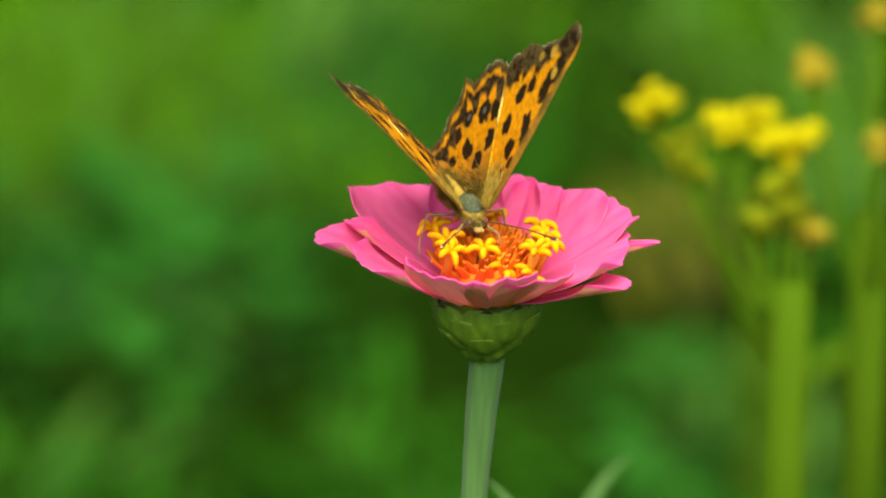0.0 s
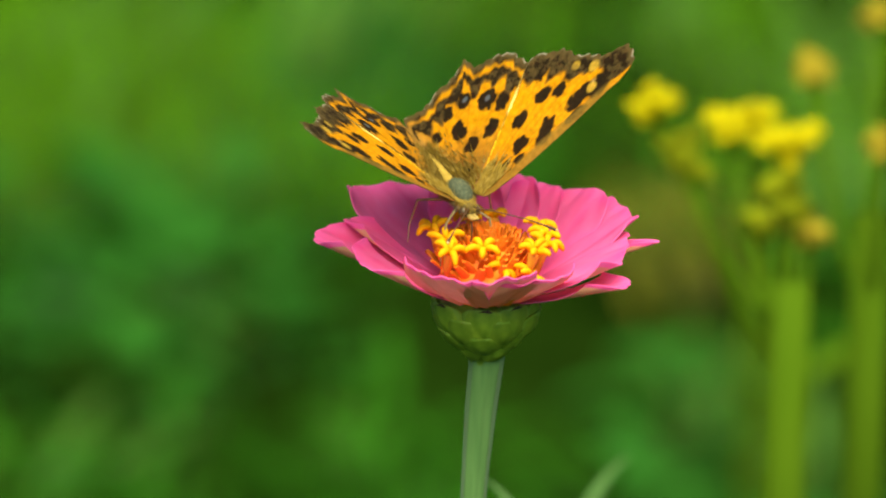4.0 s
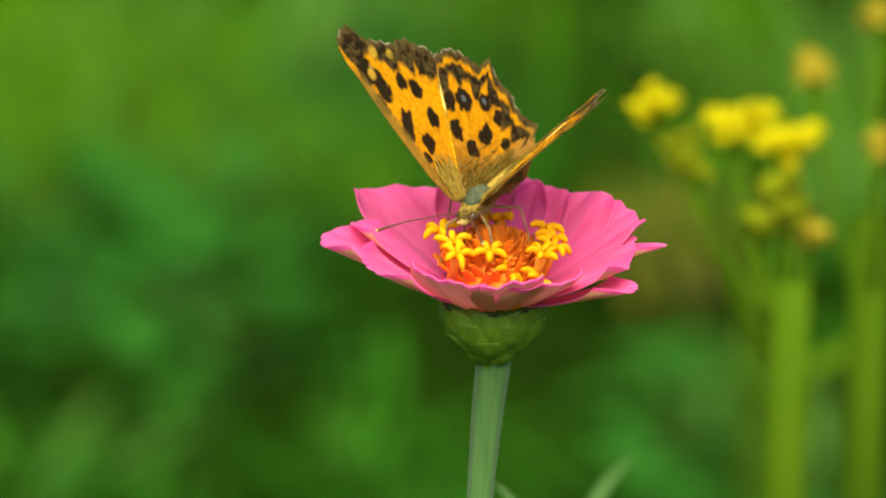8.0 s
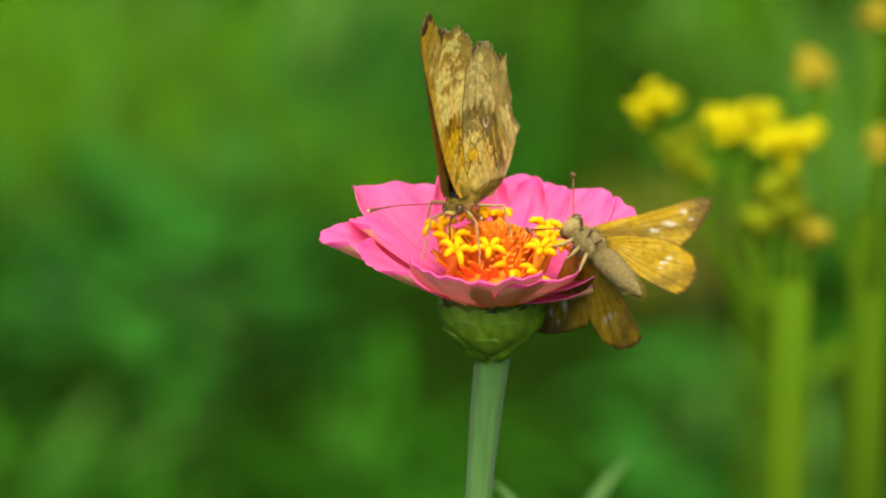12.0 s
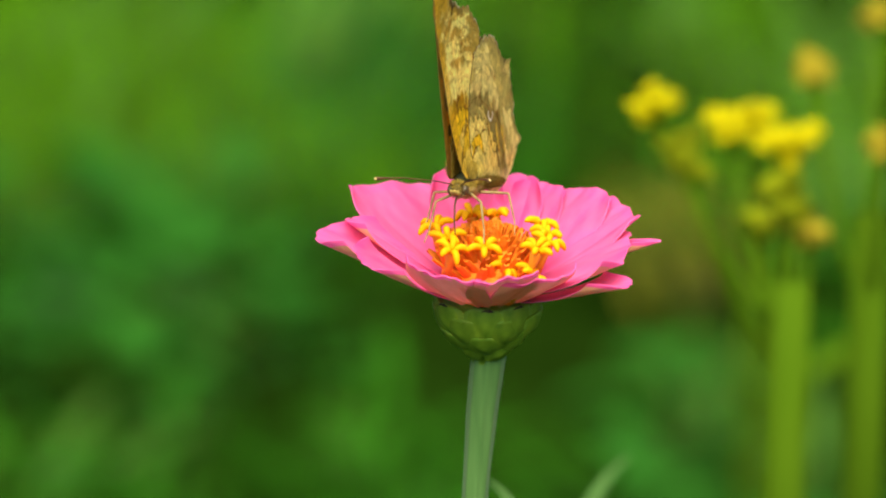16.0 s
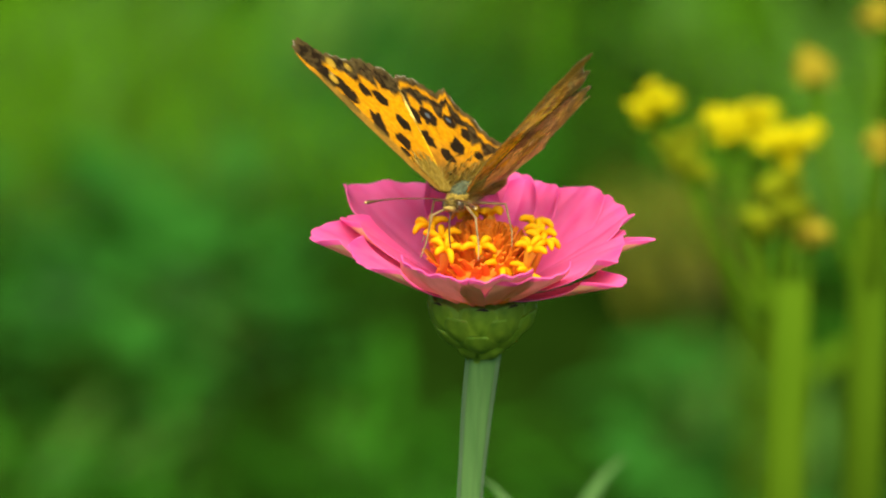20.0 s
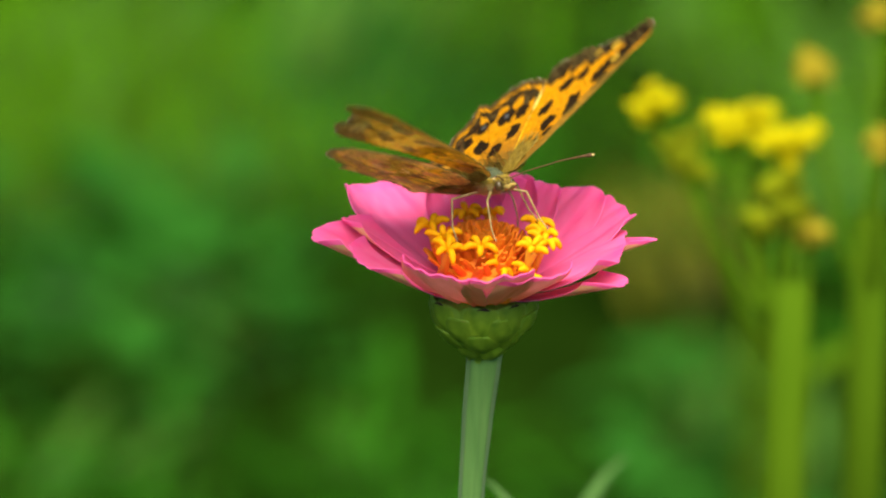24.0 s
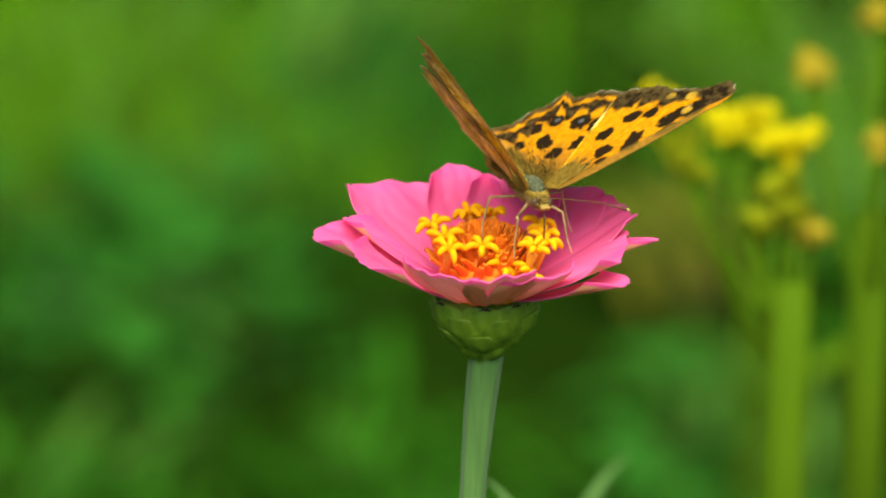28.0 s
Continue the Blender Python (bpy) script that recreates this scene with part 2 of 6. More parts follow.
def build_zinnia():
    foot = stem_point(1.0)
    base = Vector((foot.x * MM, foot.y * MM, 0.0))
    z = thing("zinnia", "pink zinnia with yellow and orange disc on a pale green stem", "flower", Matrix.Translation(base))
    lift = Matrix.Translation(Vector((0, 0, FLOWER_Z)) - base)
    # stem with fine ribs
    verts, sides = [], 40
    rows = [i / 60 for i in range(61)]
    for s in rows:
        c, r = stem_point(s) + Vector((0.08, 0, 0)), 2.05 - 0.60 * min(1, s * 28) + 0.9 * s
        for k in range(sides):
            a = 2 * math.pi * k / sides
            rr = r * (1 + 0.045 * math.cos(a * 8) + 0.02 * math.cos(a * 3 + 1) + 0.01 * math.sin(a * 4 + s * 90))
            verts.append((c + Vector((math.cos(a) * rr, math.sin(a) * rr, 0))) * MM)
    part("stem", mesh("stem", verts, grid_faces(len(rows), sides, 0, True, True), (M_STEM,)), z, "ribbed pale blue-green stem", lift)
    # cup and bracts
    prof = [(1.9, -9.4), (2.0, -8.7), (2.5, -7.8), (3.5, -6.6), (4.4, -5.3), (5.4, -3.7), (5.8, -2.2), (5.4, -1.2), (4.6, -0.5), (0.1, -0.3)]
    verts = [Vector((math.cos(2 * math.pi * k / 28) * r, math.sin(2 * math.pi * k / 28) * r, h)) * MM for r, h in prof for k in range(28)]
    part("calyx_cup", mesh("cup", verts, grid_faces(len(prof), 28, 0, False, True), (M_BRACT,)), z, "", lift)
    rnd = random.Random(4)
    for n, r0, h0, ln, w, tilt, dry in ((5, 2.1, -8.7, 3.2, 3.6, 38, False), (6, 3.2, -7.4, 3.8, 5.0, 40, False), (7, 4.95, -5.6, 3.6, 5.5, 25, False), (8, 5.65, -4.4, 3.7, 5.0, 11, True)):
        shared = bract_mesh(ln, w, dry)
        for k in range(n):
            a = 360 * (k + 0.5 * (n % 2) + rnd.uniform(-0.1, 0.1)) / n - 98
            m = pose(r0 * MM * math.cos(radians(a)), r0 * MM * math.sin(radians(a)), h0 * MM, 0, 0, a) @ pose(0, 0, 0, rnd.uniform(-6, 6), tilt + rnd.uniform(-3, 5), 0)
            part("bract", shared, z, "", lift @ m)
    # ray petals: bearing, reach, width, rise, curl, height of the claw, side lean, cup, bluntness
    petals = ((174.5, 16.6, 8.0, 6.9, 0.5, -0.8, -0.1, 0.14, 0.13), (127.5, 18.0, 13.8, 7.6, 0.4, -0.4, -2.6, 0.08, 0.12), (99.7, 16.1, 8.6, 8.8, 0.2, -0.5, -0.9, -0.06, 0.25),
              (80, 15.0, 8.2, 8.2, 0.3, -0.4, 0.2, 0.06, 0.22), (64.6, 14.2, 6.4, 8.0, 0.3, -0.55, -0.6, 0.04, 0.12), (47, 14.7, 10.4, 8.4, 0.5, -0.4, 1.2, -0.08, 0.05),
              (24.6, 15.1, 10.0, 7.8, 0.5, -0.3, -0.2, 0.01, 0.06), (-7.0, 13.3, 16.0, 6.3, 0.4, -0.1, 0.3, 0.01, 0.08), (4.7, 16.9, 0.85, 6.9, 0.9, -0.95, -0.1, 0.06, 0.10),
              (-29, 15.4, 4.5, 5.3, 0.6, -1.1, -0.2, 0.0, 0.20))
    near = ((-60.7, 10.9, 9.9, 6.9, 0.5, -0.9, -0.4, 0.0, 0.13), (-82, 11.6, 7.8, 7.6, 0.6, -0.6, -0.9, 0.0, 0.04), (-114, 11.3, 9.5, 8.0, 0.5, -1.0, 1.4, -0.03, 0.09),
            (-149, 13.6, 8.0, 7.9, 0.8, -0.6, 2.0, 0.02, 0.14), (163, 13.8, 4.2, 7.6, 0.3, -0.75, -0.8, 0.05, 0.10))
    for i, (az, ln, w, rise, curl, claw, lean, cup, blunt) in enumerate(petals + near):
        notch = (0.0, 0.03, 0.0, 0.02, 0.02, 0.035, 0.025, 0.025, 0.0, 0.0)[i] if i < len(petals) else 0.015
        me = petal_mesh(ln, w, rise, curl, cup, blunt, notch, i + 3, lean, 1.15 if az > -20 else 1.3)
        r0 = 3.6
        m = pose(r0 * MM * math.cos(radians(az)), r0 * MM * math.sin(radians(az)), claw * MM, 0, 0, az)
        part("petal", me, z, "", lift @ m)
    # disc with orange scales
    v, f = blob((0, 0, 1.2 * MM), (5.5 * MM, 5.5 * MM, 5.1 * MM), 14, 24, 0.08)
    part("disc", mesh("disc", v, f, (M_DISC,)), z, "dark orange flower disc", lift)
    top = np.zeros((6, 4, 3))
    for i in range(6):
        s = i / 5
        for j in range(4):
            q = (j - 1.5) / 1.5
            top[i, j] = (0.35 * s * s - 0.25 * q * q, 0.62 * q * (1 - 0.55 * s ** 2) * (0.55 if i == 5 else 1), 2.5 * s)
    v, a, b, c = slab(top * MM, 0.22 * MM)
    scale_me = mesh("disc_scale", v, a + b + c, (M_DISC,))
    for k in range(110):
        rr, aa = 5.4 * math.sqrt((k + 0.5) / 110), k * 137.508
        h = 1.2 + 4.9 * math.sqrt(max(0.05, 1 - (rr / 5.9) ** 2)) - 1.0
        m = pose(rr * MM * math.cos(radians(aa)), rr * MM * math.sin(radians(aa)), h * MM, 0, 0, aa) @ pose(0, 0, 0, rnd.uniform(-9, 9), 8 * rr - 8 + rnd.uniform(-9, 9), rnd.uniform(-25, 25))
        part("disc_scale", scale_me, z, "", lift @ m)
    # yellow florets round the disc: place in millimetres, then lean
    shared = [floret_meshes(k) for k in range(5)]
    florets = ((-6.1, 1.2, 6.8), (-4.6, -3.2, 6.9), (-4.2, -5.8, 6.3), (-0.3, -4.8, 6.3), (5.7, -5.9, 6.3), (7.0, -4.2, 6.6),
               (-1.8, 5.0, 6.9), (0.9, 4.8, 6.8), (1.7, -4.6, 3.6), (5.0, -6.6, 3.3), (6.4, 1.2, 6.9), (7.0, -1.6, 6.7))
    for k, (x, y, h) in enumerate(florets):
        a = math.degrees(math.atan2(y, x))
        out = 16 if h > 5 else 38
        m = pose(x * MM, y * MM, h * MM, 0, 0, a) @ pose(0, 0, 0, 0, out + rnd.uniform(-6, 6), rnd.uniform(0, 72))
        stalk, lobes = shared[k % 5]
        fl = part("floret", stalk, z, "", lift @ m)
        for lobe, turn in lobes:
            part("lobe", lobe, fl, "", pose(0, 0, 0, 0, 0, turn))
    # slender leaves lower on the stem: tip, the bend before it, root along the stem, width
    for tip, bend, root, w in (((21.9, 150.0, -82.8), (-16, -10, -8), 0.26, 3.0), ((-0.2, 70.0, -53.1), (16, 4, -10), 0.19, 2.2)):
        c, tip = stem_point(root), Vector(tip)
        mid = tip + Vector(bend)
        top = np.zeros((28, 7, 3))
        for i in range(28):
            u = i / 27
            p = c * (1 - u) ** 2 + mid * 2 * u * (1 - u) + tip * u * u
            way = (mid - c) * (1 - u) + (tip - mid) * u
            side = Vector((-way.y, way.x, 0)).normalized()
            for j in range(7):
                q = (j - 3) / 3
                top[i, j] = p + Vector((0, 0, 0.5 * abs(q))) + side * w * 0.5 * q * math.sin(min(1, u + 0.03) * math.pi) ** 0.6
        v, f1, f2, f3 = slab(top * MM, 0.3 * MM)
        part("leaf", mesh("leaf", v, f1 + f2 + f3, (M_STEM_LEAF,)), z, "", lift)
    return z, base


ZINNIA, ZINNIA_BASE = build_zinnia()


# ---- the butterfly ----
ORANGE, DARK, RIM = (0.75, 0.315, 0.002), (0.020, 0.013, 0.006), (0.12, 0.085, 0.030)
FORE_LINE = ((0.4, 1.8), (1.2, 2.8), (3.7, 4.6), (6.4, 6.1), (10.2, 7.9), (14, 9.6), (16.4, 10.6), (18.9, 11.7), (21.4, 12.2),
        (22.8, 11.5), (23.7, 9.6), (22.7, 8.5), (21.8, 7.8), (21.2, 6.7), (20.8, 5), (20.3, 3), (20.5, 0.4), (19.5, -1.6),
        (18.8, -3.1), (17.8, -3.8), (16.7, -3.6), (13.9, -2.6), (10.3, -1.9), (6.6, -1.4), (2.8, -0.9), (0.5, -0.6))
HIND_LINE = ((0.5, 0.9), (3.1, 2.6), (7.3, 3.3), (11.5, 2.8), (15.2, 1.4), (17, -1.5), (17.6, -4.7), (16.9, -6.4), (15.8, -7.8),
        (14.5, -9.2), (15.1, -11.6), (13.4, -11.5), (11.7, -11.9), (10.2, -13.1), (8.8, -12.9), (7.3, -13.6), (5.6, -15.8), (4.6, -14.3),
        (2.6, -13.2), (0, -9.8), (-1.2, -5.9), (-0.6, -1.7))
# dark spots: x, y, half length, half width, turn
FORE_SPOTS = ((4.2, 2.0, 0.95, 0.5, 20), (6.0, 3.8, 0.7, 0.45, 25), (7.6, 2.7, 1.0, 0.8, 20), (10.2, 5.3, 1.7, 0.85, -18), (10.5, 0.4, 1.1, 0.7, 15),
        (14.3, 1.5, 1.1, 0.7, 15), (15.6, 3.6, 1.0, 0.65, 10), (16.8, -0.9, 0.95, 0.75, 0), (15.7, 7.4, 2.0, 0.85, 25), (13.4, 8.4, 1.3, 0.5, 25), (18.6, 9.4, 2.2, 1.1, 15))
HIND_SPOTS = ((7.7, -0.8, 1.15, 0.8, -10), (5.1, -2.4, 0.95, 0.85, 0), (6.2, -5.6, 1.35, 0.75, -55), (11.0, -4.2, 1.3, 1.0, -20), (10.0, -7.6, 1.15, 0.8, -40),
        (7.8, -9.0, 1.0, 0.65, -50), (11.6, -1.6, 1.2, 0.75, -10), (2.2, -0.6, 0.6, 0.4, 0), (4.6, -8.6, 0.8, 0.5, -60))


def outline(line, n, frm, to):
    """Points at even steps along a wing's edge, scalloped between two of its corners."""
    pts = np.array(line + line[:1])
    seg = np.r_[0, np.cumsum(np.linalg.norm(np.diff(pts, axis=0), axis=1))]
    t = np.linspace(0, seg[len(line) - 1], n)
    p = np.c_[np.interp(t, seg, pts[:, 0]), np.interp(t, seg, pts[:, 1])]
    sm = p.copy()
    for c in (0, 1):
        sm[4:-4, c] = np.convolve(p[:, c], np.ones(3) / 3, "same")[4:-4]
    on = ((t > seg[frm]) & (t < seg[to])).astype(float)
    sm *= 1 + (on * (0.008 * np.sin(t * 4.2) + 0.012 * (grain2(t * 2.3, t * 0, 5) - 0.5)))[:, None]
    return sm, on


def soft(d, w):
    return np.clip(0.5 - d / w, 0, 1)


def spots(x, y, table):
    """How far each point lies inside one of the dark spots, 0 to 1."""
    m = np.zeros_like(x)
    wob = 0.5 * (grain2(x * 1.7, y * 1.7, 9) - 0.5)
    for cx, cy, a, b, turn in table:
        a, b = a * 1.2, b * 1.28
        c, s = math.cos(radians(turn)), math.sin(radians(turn))
        u, v = (x - cx) * c + (y - cy) * s, -(x - cx) * s + (y - cy) * c
        d = (np.abs(u / a) ** 2.6 + np.abs(v / b) ** 2.6) ** (1 / 2.6) - 1 + wob
        m = np.maximum(m, soft(d, 0.22))
    return m


def patches(x, y, seed, n=190):
    """Uneven patches like flakes of bark: a shade for each one, and the distance to the seam between two."""
    rnd = np.random.RandomState(seed)
    c = np.c_[rnd.uniform(-2, 25, n), rnd.uniform(-16, 13, n)]
    shade = rnd.uniform(0, 1, n)
    px, py = x + 1.1 * (cloud(x * 0.9, y * 0.9, seed + 1) - 0.5), y + 1.1 * (cloud(x * 0.9, y * 0.9, seed + 2) - 0.5)
    tone, gap = np.zeros(len(x)), np.zeros(len(x))
    for i in range(0, len(x), 6000):
        j = slice(i, i + 6000)
        d = np.hypot(px[j, None] - c[:, 0], (py[j, None] - c[:, 1]) * 1.15)
        near = np.argpartition(d, 1, axis=1)[:, :2]
        d2 = np.take_along_axis(d, near, 1)
        tone[j] = shade[near[np.arange(len(near)), d2.argmin(1)]]
        gap[j] = d2.max(1) - d2.min(1)
    return tone, gap


def blend(a, b, f):
    return a * (1 - f[:, None]) + np.asarray(b) * f[:, None]


def wing_skin(name, v, faces, top, low, fur=None):
    both = np.concatenate([top, low])
    cols = np.concatenate([both, np.tile(np.array(RIM), (len(v) - len(both), 1))])
    if fur is not None:
        fv, ff, fc = fur
        faces = faces + [tuple(a + len(v) for a in q) for q in ff]
        v, cols = np.concatenate([v, np.array(fv)]), np.concatenate([cols, np.array(fc)])
    return mesh(name, v, faces, (M_WING,), None, True, cols)


def root_fur(hind, side, seed):
    """Soft hairs over both sides of a wing's root and along the hind wing's inner edge."""
    rnd = random.Random(seed)
    verts, faces, cols = [], [], []
    for k in range(2400 if hind else 1700):
        if hind:
            x, y = min(abs(rnd.gauss(0, 1.7)) - 1.0, 4.5), rnd.uniform(-8.5, 1.6)
            if x < -0.9 - 0.1 * y * (y > -5) and y > -1:
                continue
            x, way = x + 0.10 * max(0, -y), Vector((0.45, -1.0, 0))
        else:
            x = 0.3 + abs(rnd.gauss(0, 1.9))
            y, way = rnd.uniform(-0.6, 1.1 + 0.55 * x), Vector((1.0, 0.25, 0))
        up = rnd.choice((1, -1))
        if up < 0 and x > (0.6 if hind else 1.6):
            continue
        p = Vector((x * side, y, (0.06 if up > 0 else -0.16) - (0.25 if hind else 0) + 0.75 * (1 - math.exp(-math.hypot(x, y) / 3.5))))
        way = Vector((way.x * side + rnd.gauss(0, .25), way.y + rnd.gauss(0, .25), up * rnd.uniform(0.05, 0.5))).normalized()
        s = way.cross(Vector((0, 0, 1))).normalized() * 0.085
        e = p + way * rnd.uniform(0.7, 1.7)
        o = len(verts)
        verts += [(p - s) * MM, (p + s) * MM, (p + Vector((0, 0, 0.08 * up))) * MM, e * MM]
        faces += [(o, o + 1, o + 3), (o + 1, o + 2, o + 3), (o + 2, o, o + 3)]
        c = np.array(rnd.choice(((0.32, 0.21, 0.025), (0.42, 0.28, 0.04), (0.46, 0.33, 0.08), (0.20, 0.13, 0.02))))
        cols += [c * 0.85] * 3 + [c * 1.15]
    return verts, faces, cols


def under_side(x, y, span, gap, ang, oo, vein, hind):
    """The bark-like pattern of a wing's lower side: pale gold with brown threads at the root, a jagged brown band,
    cream flakes beyond it and a darker rim."""
    # the flakes lie across the wing, wider than they are long
    p, q = span, ang * span * 0.42
    a1, a2, a3 = cloud(p * 0.40, q * 0.40, 21), cloud(p * 0.95, q * 0.95, 31), cloud(p * 2.4, q * 2.4, 41)
    shade, seam = patches(p, q, 7 if hind else 5, 230)
    fleck, net = patches(p, q, 17 if hind else 15, 560)
    saw = np.abs(((ang * (4.6 if hind else 7.0)) % 1) - 0.5)
    b = span + 2.2 * (a1 - 0.5) + 1.5 * saw - 0.4 + 0.8 * (shade - 0.5)
    cream, gold, brown, grey = (0.97, 0.80, 0.22), (0.96, 0.61, 0.018), (0.38, 0.215, 0.006), (0.36, 0.275, 0.055)
    low = np.tile(np.array(gold), (len(x), 1))
    low = blend(low, cream, (0.85 if hind else 0.45) * soft((0.30 if hind else 0.5) - shade, 0.2))
    low = blend(low, (0.66, 0.40, 0.02), 0.28 * soft(fleck - 0.25, 0.2))
    r1, r2, r3 = (7.8, 10.9, 14.5) if hind else (8.4, 11.0, 14.0)
    beyond1, beyond2, beyond3 = soft(r1 - b, 0.25), soft(r2 - b, 0.5), soft(r3 - b, 0.7)
    low = blend(low, (0.26, 0.21, 0.06) if hind else brown, beyond1 * (0.95 - 0.4 * soft(0.66 - fleck, 0.2)))
    low = blend(low, (0.84, 0.69, 0.22) if hind else cream, beyond2 * (0.78 + 0.2 * soft(0.4 - shade, 0.2)))
    low = blend(low, grey if hind else (0.50, 0.31, 0.04), 0.55 * beyond2 * soft(shade - 0.27, 0.12))
    if not hind:
        low = blend(low, (0.42, 0.25, 0.03), 0.85 * beyond3 * soft(a2 - 0.55, 0.15))
        low = blend(low, (0.58, 0.34, 0.02), 0.8 * soft(np.hypot(x - 21.5, y - 10.0) - 2.6, 1.2))
        front = 1.9 + 0.50 * x - y
        low = blend(low, (0.70, 0.40, 0.02), 0.6 * soft(front - 1.0, 0.8))
    low = blend(low, (0.09, 0.045, 0.008), 0.85 * soft(np.abs(b - r1) - 0.13, 0.16) * soft(0.36 - a3, 0.2))
    low = blend(low, (0.13, 0.07, 0.012), 0.9 * (1 - 0.45 * beyond2) * soft(seam - 0.10, 0.12) * soft(0.34 - a2, 0.12))
    low = blend(low, (0.14, 0.08, 0.012), 0.78 * (1 - beyond1) * soft(net - 0.05, 0.10) * soft(0.34 - a1, 0.12))
    low = low * (0.92 + 0.2 * fleck * beyond1)[:, None]
    low = blend(low, (0.24, 0.14, 0.02), 0.30 * vein * soft(2.5 - span, 1.0))
    low = np.minimum(low * (0.74 + 0.56 * a3)[:, None], 0.98)
    low = blend(low, (0.20, 0.135, 0.035), 0.75 * soft(gap - 0.5 - 1.4 * (a1 - 0.45) - 0.8 * (a3 - 0.5), 0.6) * oo)
    if hind:
        low = blend(low, (0.66, 0.52, 0.28), 0.6 * soft(x - 0.1 * (-y) - 0.6, 1.2))
        low = blend(low, (0.80, 0.77, 0.66), soft(np.abs(np.hypot(x - 8.2, y + 4.4) - 0.75) - 0.14, 0.12) * (x < 8.5))
    return low


def wing_mesh(name, line, frm, to, hind, side):
    """A scalloped wing: a thin body with the orange upper pattern on one skin and the bark-like pattern on the other."""
    nb, nr = 360, 150
    edge, on = outline(line, nb, frm, to)
    hub = np.array((0.35, 0.2))
    rho = np.linspace(0.0, 1.0, nr) ** 0.8
    x = (hub[0] + rho[:, None] * (edge[:, 0] - hub[0])[None]).ravel()
    y = (hub[1] + rho[:, None] * (edge[:, 1] - hub[1])[None]).ravel()
    rr, oo = np.repeat(rho, nb), np.tile(on, nr)
    span = np.hypot(x, y)
    gap = (1 - rr) * span                         # distance to the edge, roughly
    ang = np.arctan2(y - hub[1], x - hub[0])
    # upper side
    top = np.tile(np.array(ORANGE), (len(x), 1))
    top = blend(top, (0.74, 0.33, 0.006), 0.6 * soft(np.abs(cloud(x * 0.6, y * 0.6, 3) - 0.62) - 0.1, 0.2))
    if not hind:
        top = blend(top, (0.85, 0.62, 0.25), soft(np.hypot((x - 17.3) / 0.9, (y - 8.1) / 0.6) - 1, 0.5))
    top = blend(top, (0.20, 0.125, 0.025), 0.85 * soft(span - (4.4 if not hind else 6.0) + 2 * (cloud(x * 3, y * 3, 8) - 0.5), 5.0))
    if hind:
        top = blend(top, (0.26, 0.17, 0.05), 0.8 * soft(x - 0.28 * (-y) - 1.6 + 1.4 * (cloud(x, y * 0.4, 2) - 0.5), 2.0) * (y < 0.2))
        top = blend(top, (0.30, 0.22, 0.10), 0.8 * soft(-(y - 1.35) + 0.6 * (cloud(x, y, 3) - 0.5), 1.2))
    bars = spots(x, y, HIND_SPOTS if hind else FORE_SPOTS)
    # dark border with paler crescents
    wave = 0.55 * np.sin(ang * (31 if hind else 36)) + 0.8 * (cloud(x * 0.8, y * 0.8, 12) - 0.5)
    if hind:
        border = soft(np.abs(gap - 2.4 - 0.3 * wave) - 0.72 - 0.5 * wave, 0.4) * oo
        border = np.maximum(border, soft(gap - 1.1 - 0.5 * wave, 0.6) * oo)
    else:
        border = soft(gap - 3.0 - wave * 1.0, 0.6) * oo
        border = np.maximum(border, soft(np.hypot((x - 20.7) / 1.9, (y - 9.5) / 2.1) - 1 + 0.3 * wave, 0.3))
    border = border * soft(9.0 - span, 3.0)
    dark = np.maximum(bars, border)
    top = blend(top, DARK, dark)
    top = blend(top, RIM, 0.85 * soft(gap - 0.75 + 0.4 * wave, 0.6) * oo)
    if not hind:
        for bx, by in ((17.2, 8.1), (19.7, 6.7), (19.0, 4.0)):
            top = blend(top, (0.80, 0.50, 0.05), 0.7 * soft(np.hypot((x - bx) / 0.7, (y - by) / 0.6) - 1 + 0.4 * wave, 0.5))
    if hind:
        for bx, by in ((11.2, -4.2), (10.2, -7.6)):
            top = blend(top, (0.16, 0.20, 0.24), 0.6 * soft(np.hypot((x - bx) / 0.42, (y - by) / 0.34) - 1, 0.5))
    # veins, slightly darker
    vein = np.zeros_like(x)
    for a in (np.linspace(-1.15, 0.05, 8) if hind else np.linspace(0.0, 0.62, 8)):
        vein = np.maximum(vein, soft(np.abs(ang - a + 0.02 * np.sin(span * 0.4)) * span - 0.07, 0.16))
    top = blend(top, (0.42, 0.14, 0.005), 0.45 * vein * (1 - dark))
    if not hind:
        front = 1.9 + 0.50 * x - y + 0.25 * (cloud(x * 1.3, y * 1.3, 4) - 0.5)     # distance from the front edge
        top = blend(top, (0.24, 0.155, 0.028), 0.8 * soft(front - 0.75, 0.7) * soft(x - 18, 3.0))
    top = blend(top, (0.13, 0.09, 0.03), 0.55 * border * soft(0.52 - cloud(x * 1.9, y * 1.9, 14), 0.12))
    fringe = soft(gap - 0.22, 0.15) * oo * soft(0.62 - grain2(ang * 38, span * 0.2, 16), 0.1)
    top = blend(top, (0.60, 0.55, 0.42), 0.5 * fringe)
    low = under_side(x, y, span, gap, ang, oo, vein, hind)
    low = blend(low, (0.62, 0.57, 0.42), 0.7 * fringe)
    # shape: slightly bowed, ribbed along the veins
    z = 0.75 * (1 - np.exp(-span / 3.5)) + 0.02 * np.sin(ang * 26) * np.clip(span / 8, 0, 1) \
        + 0.10 * (cloud(x * 0.35, y * 0.35, 6) - 0.5) * span / 10 - (0.25 if hind else 0.0)
    pts = np.c_[x, y, z].reshape(nr, nb, 3) * MM
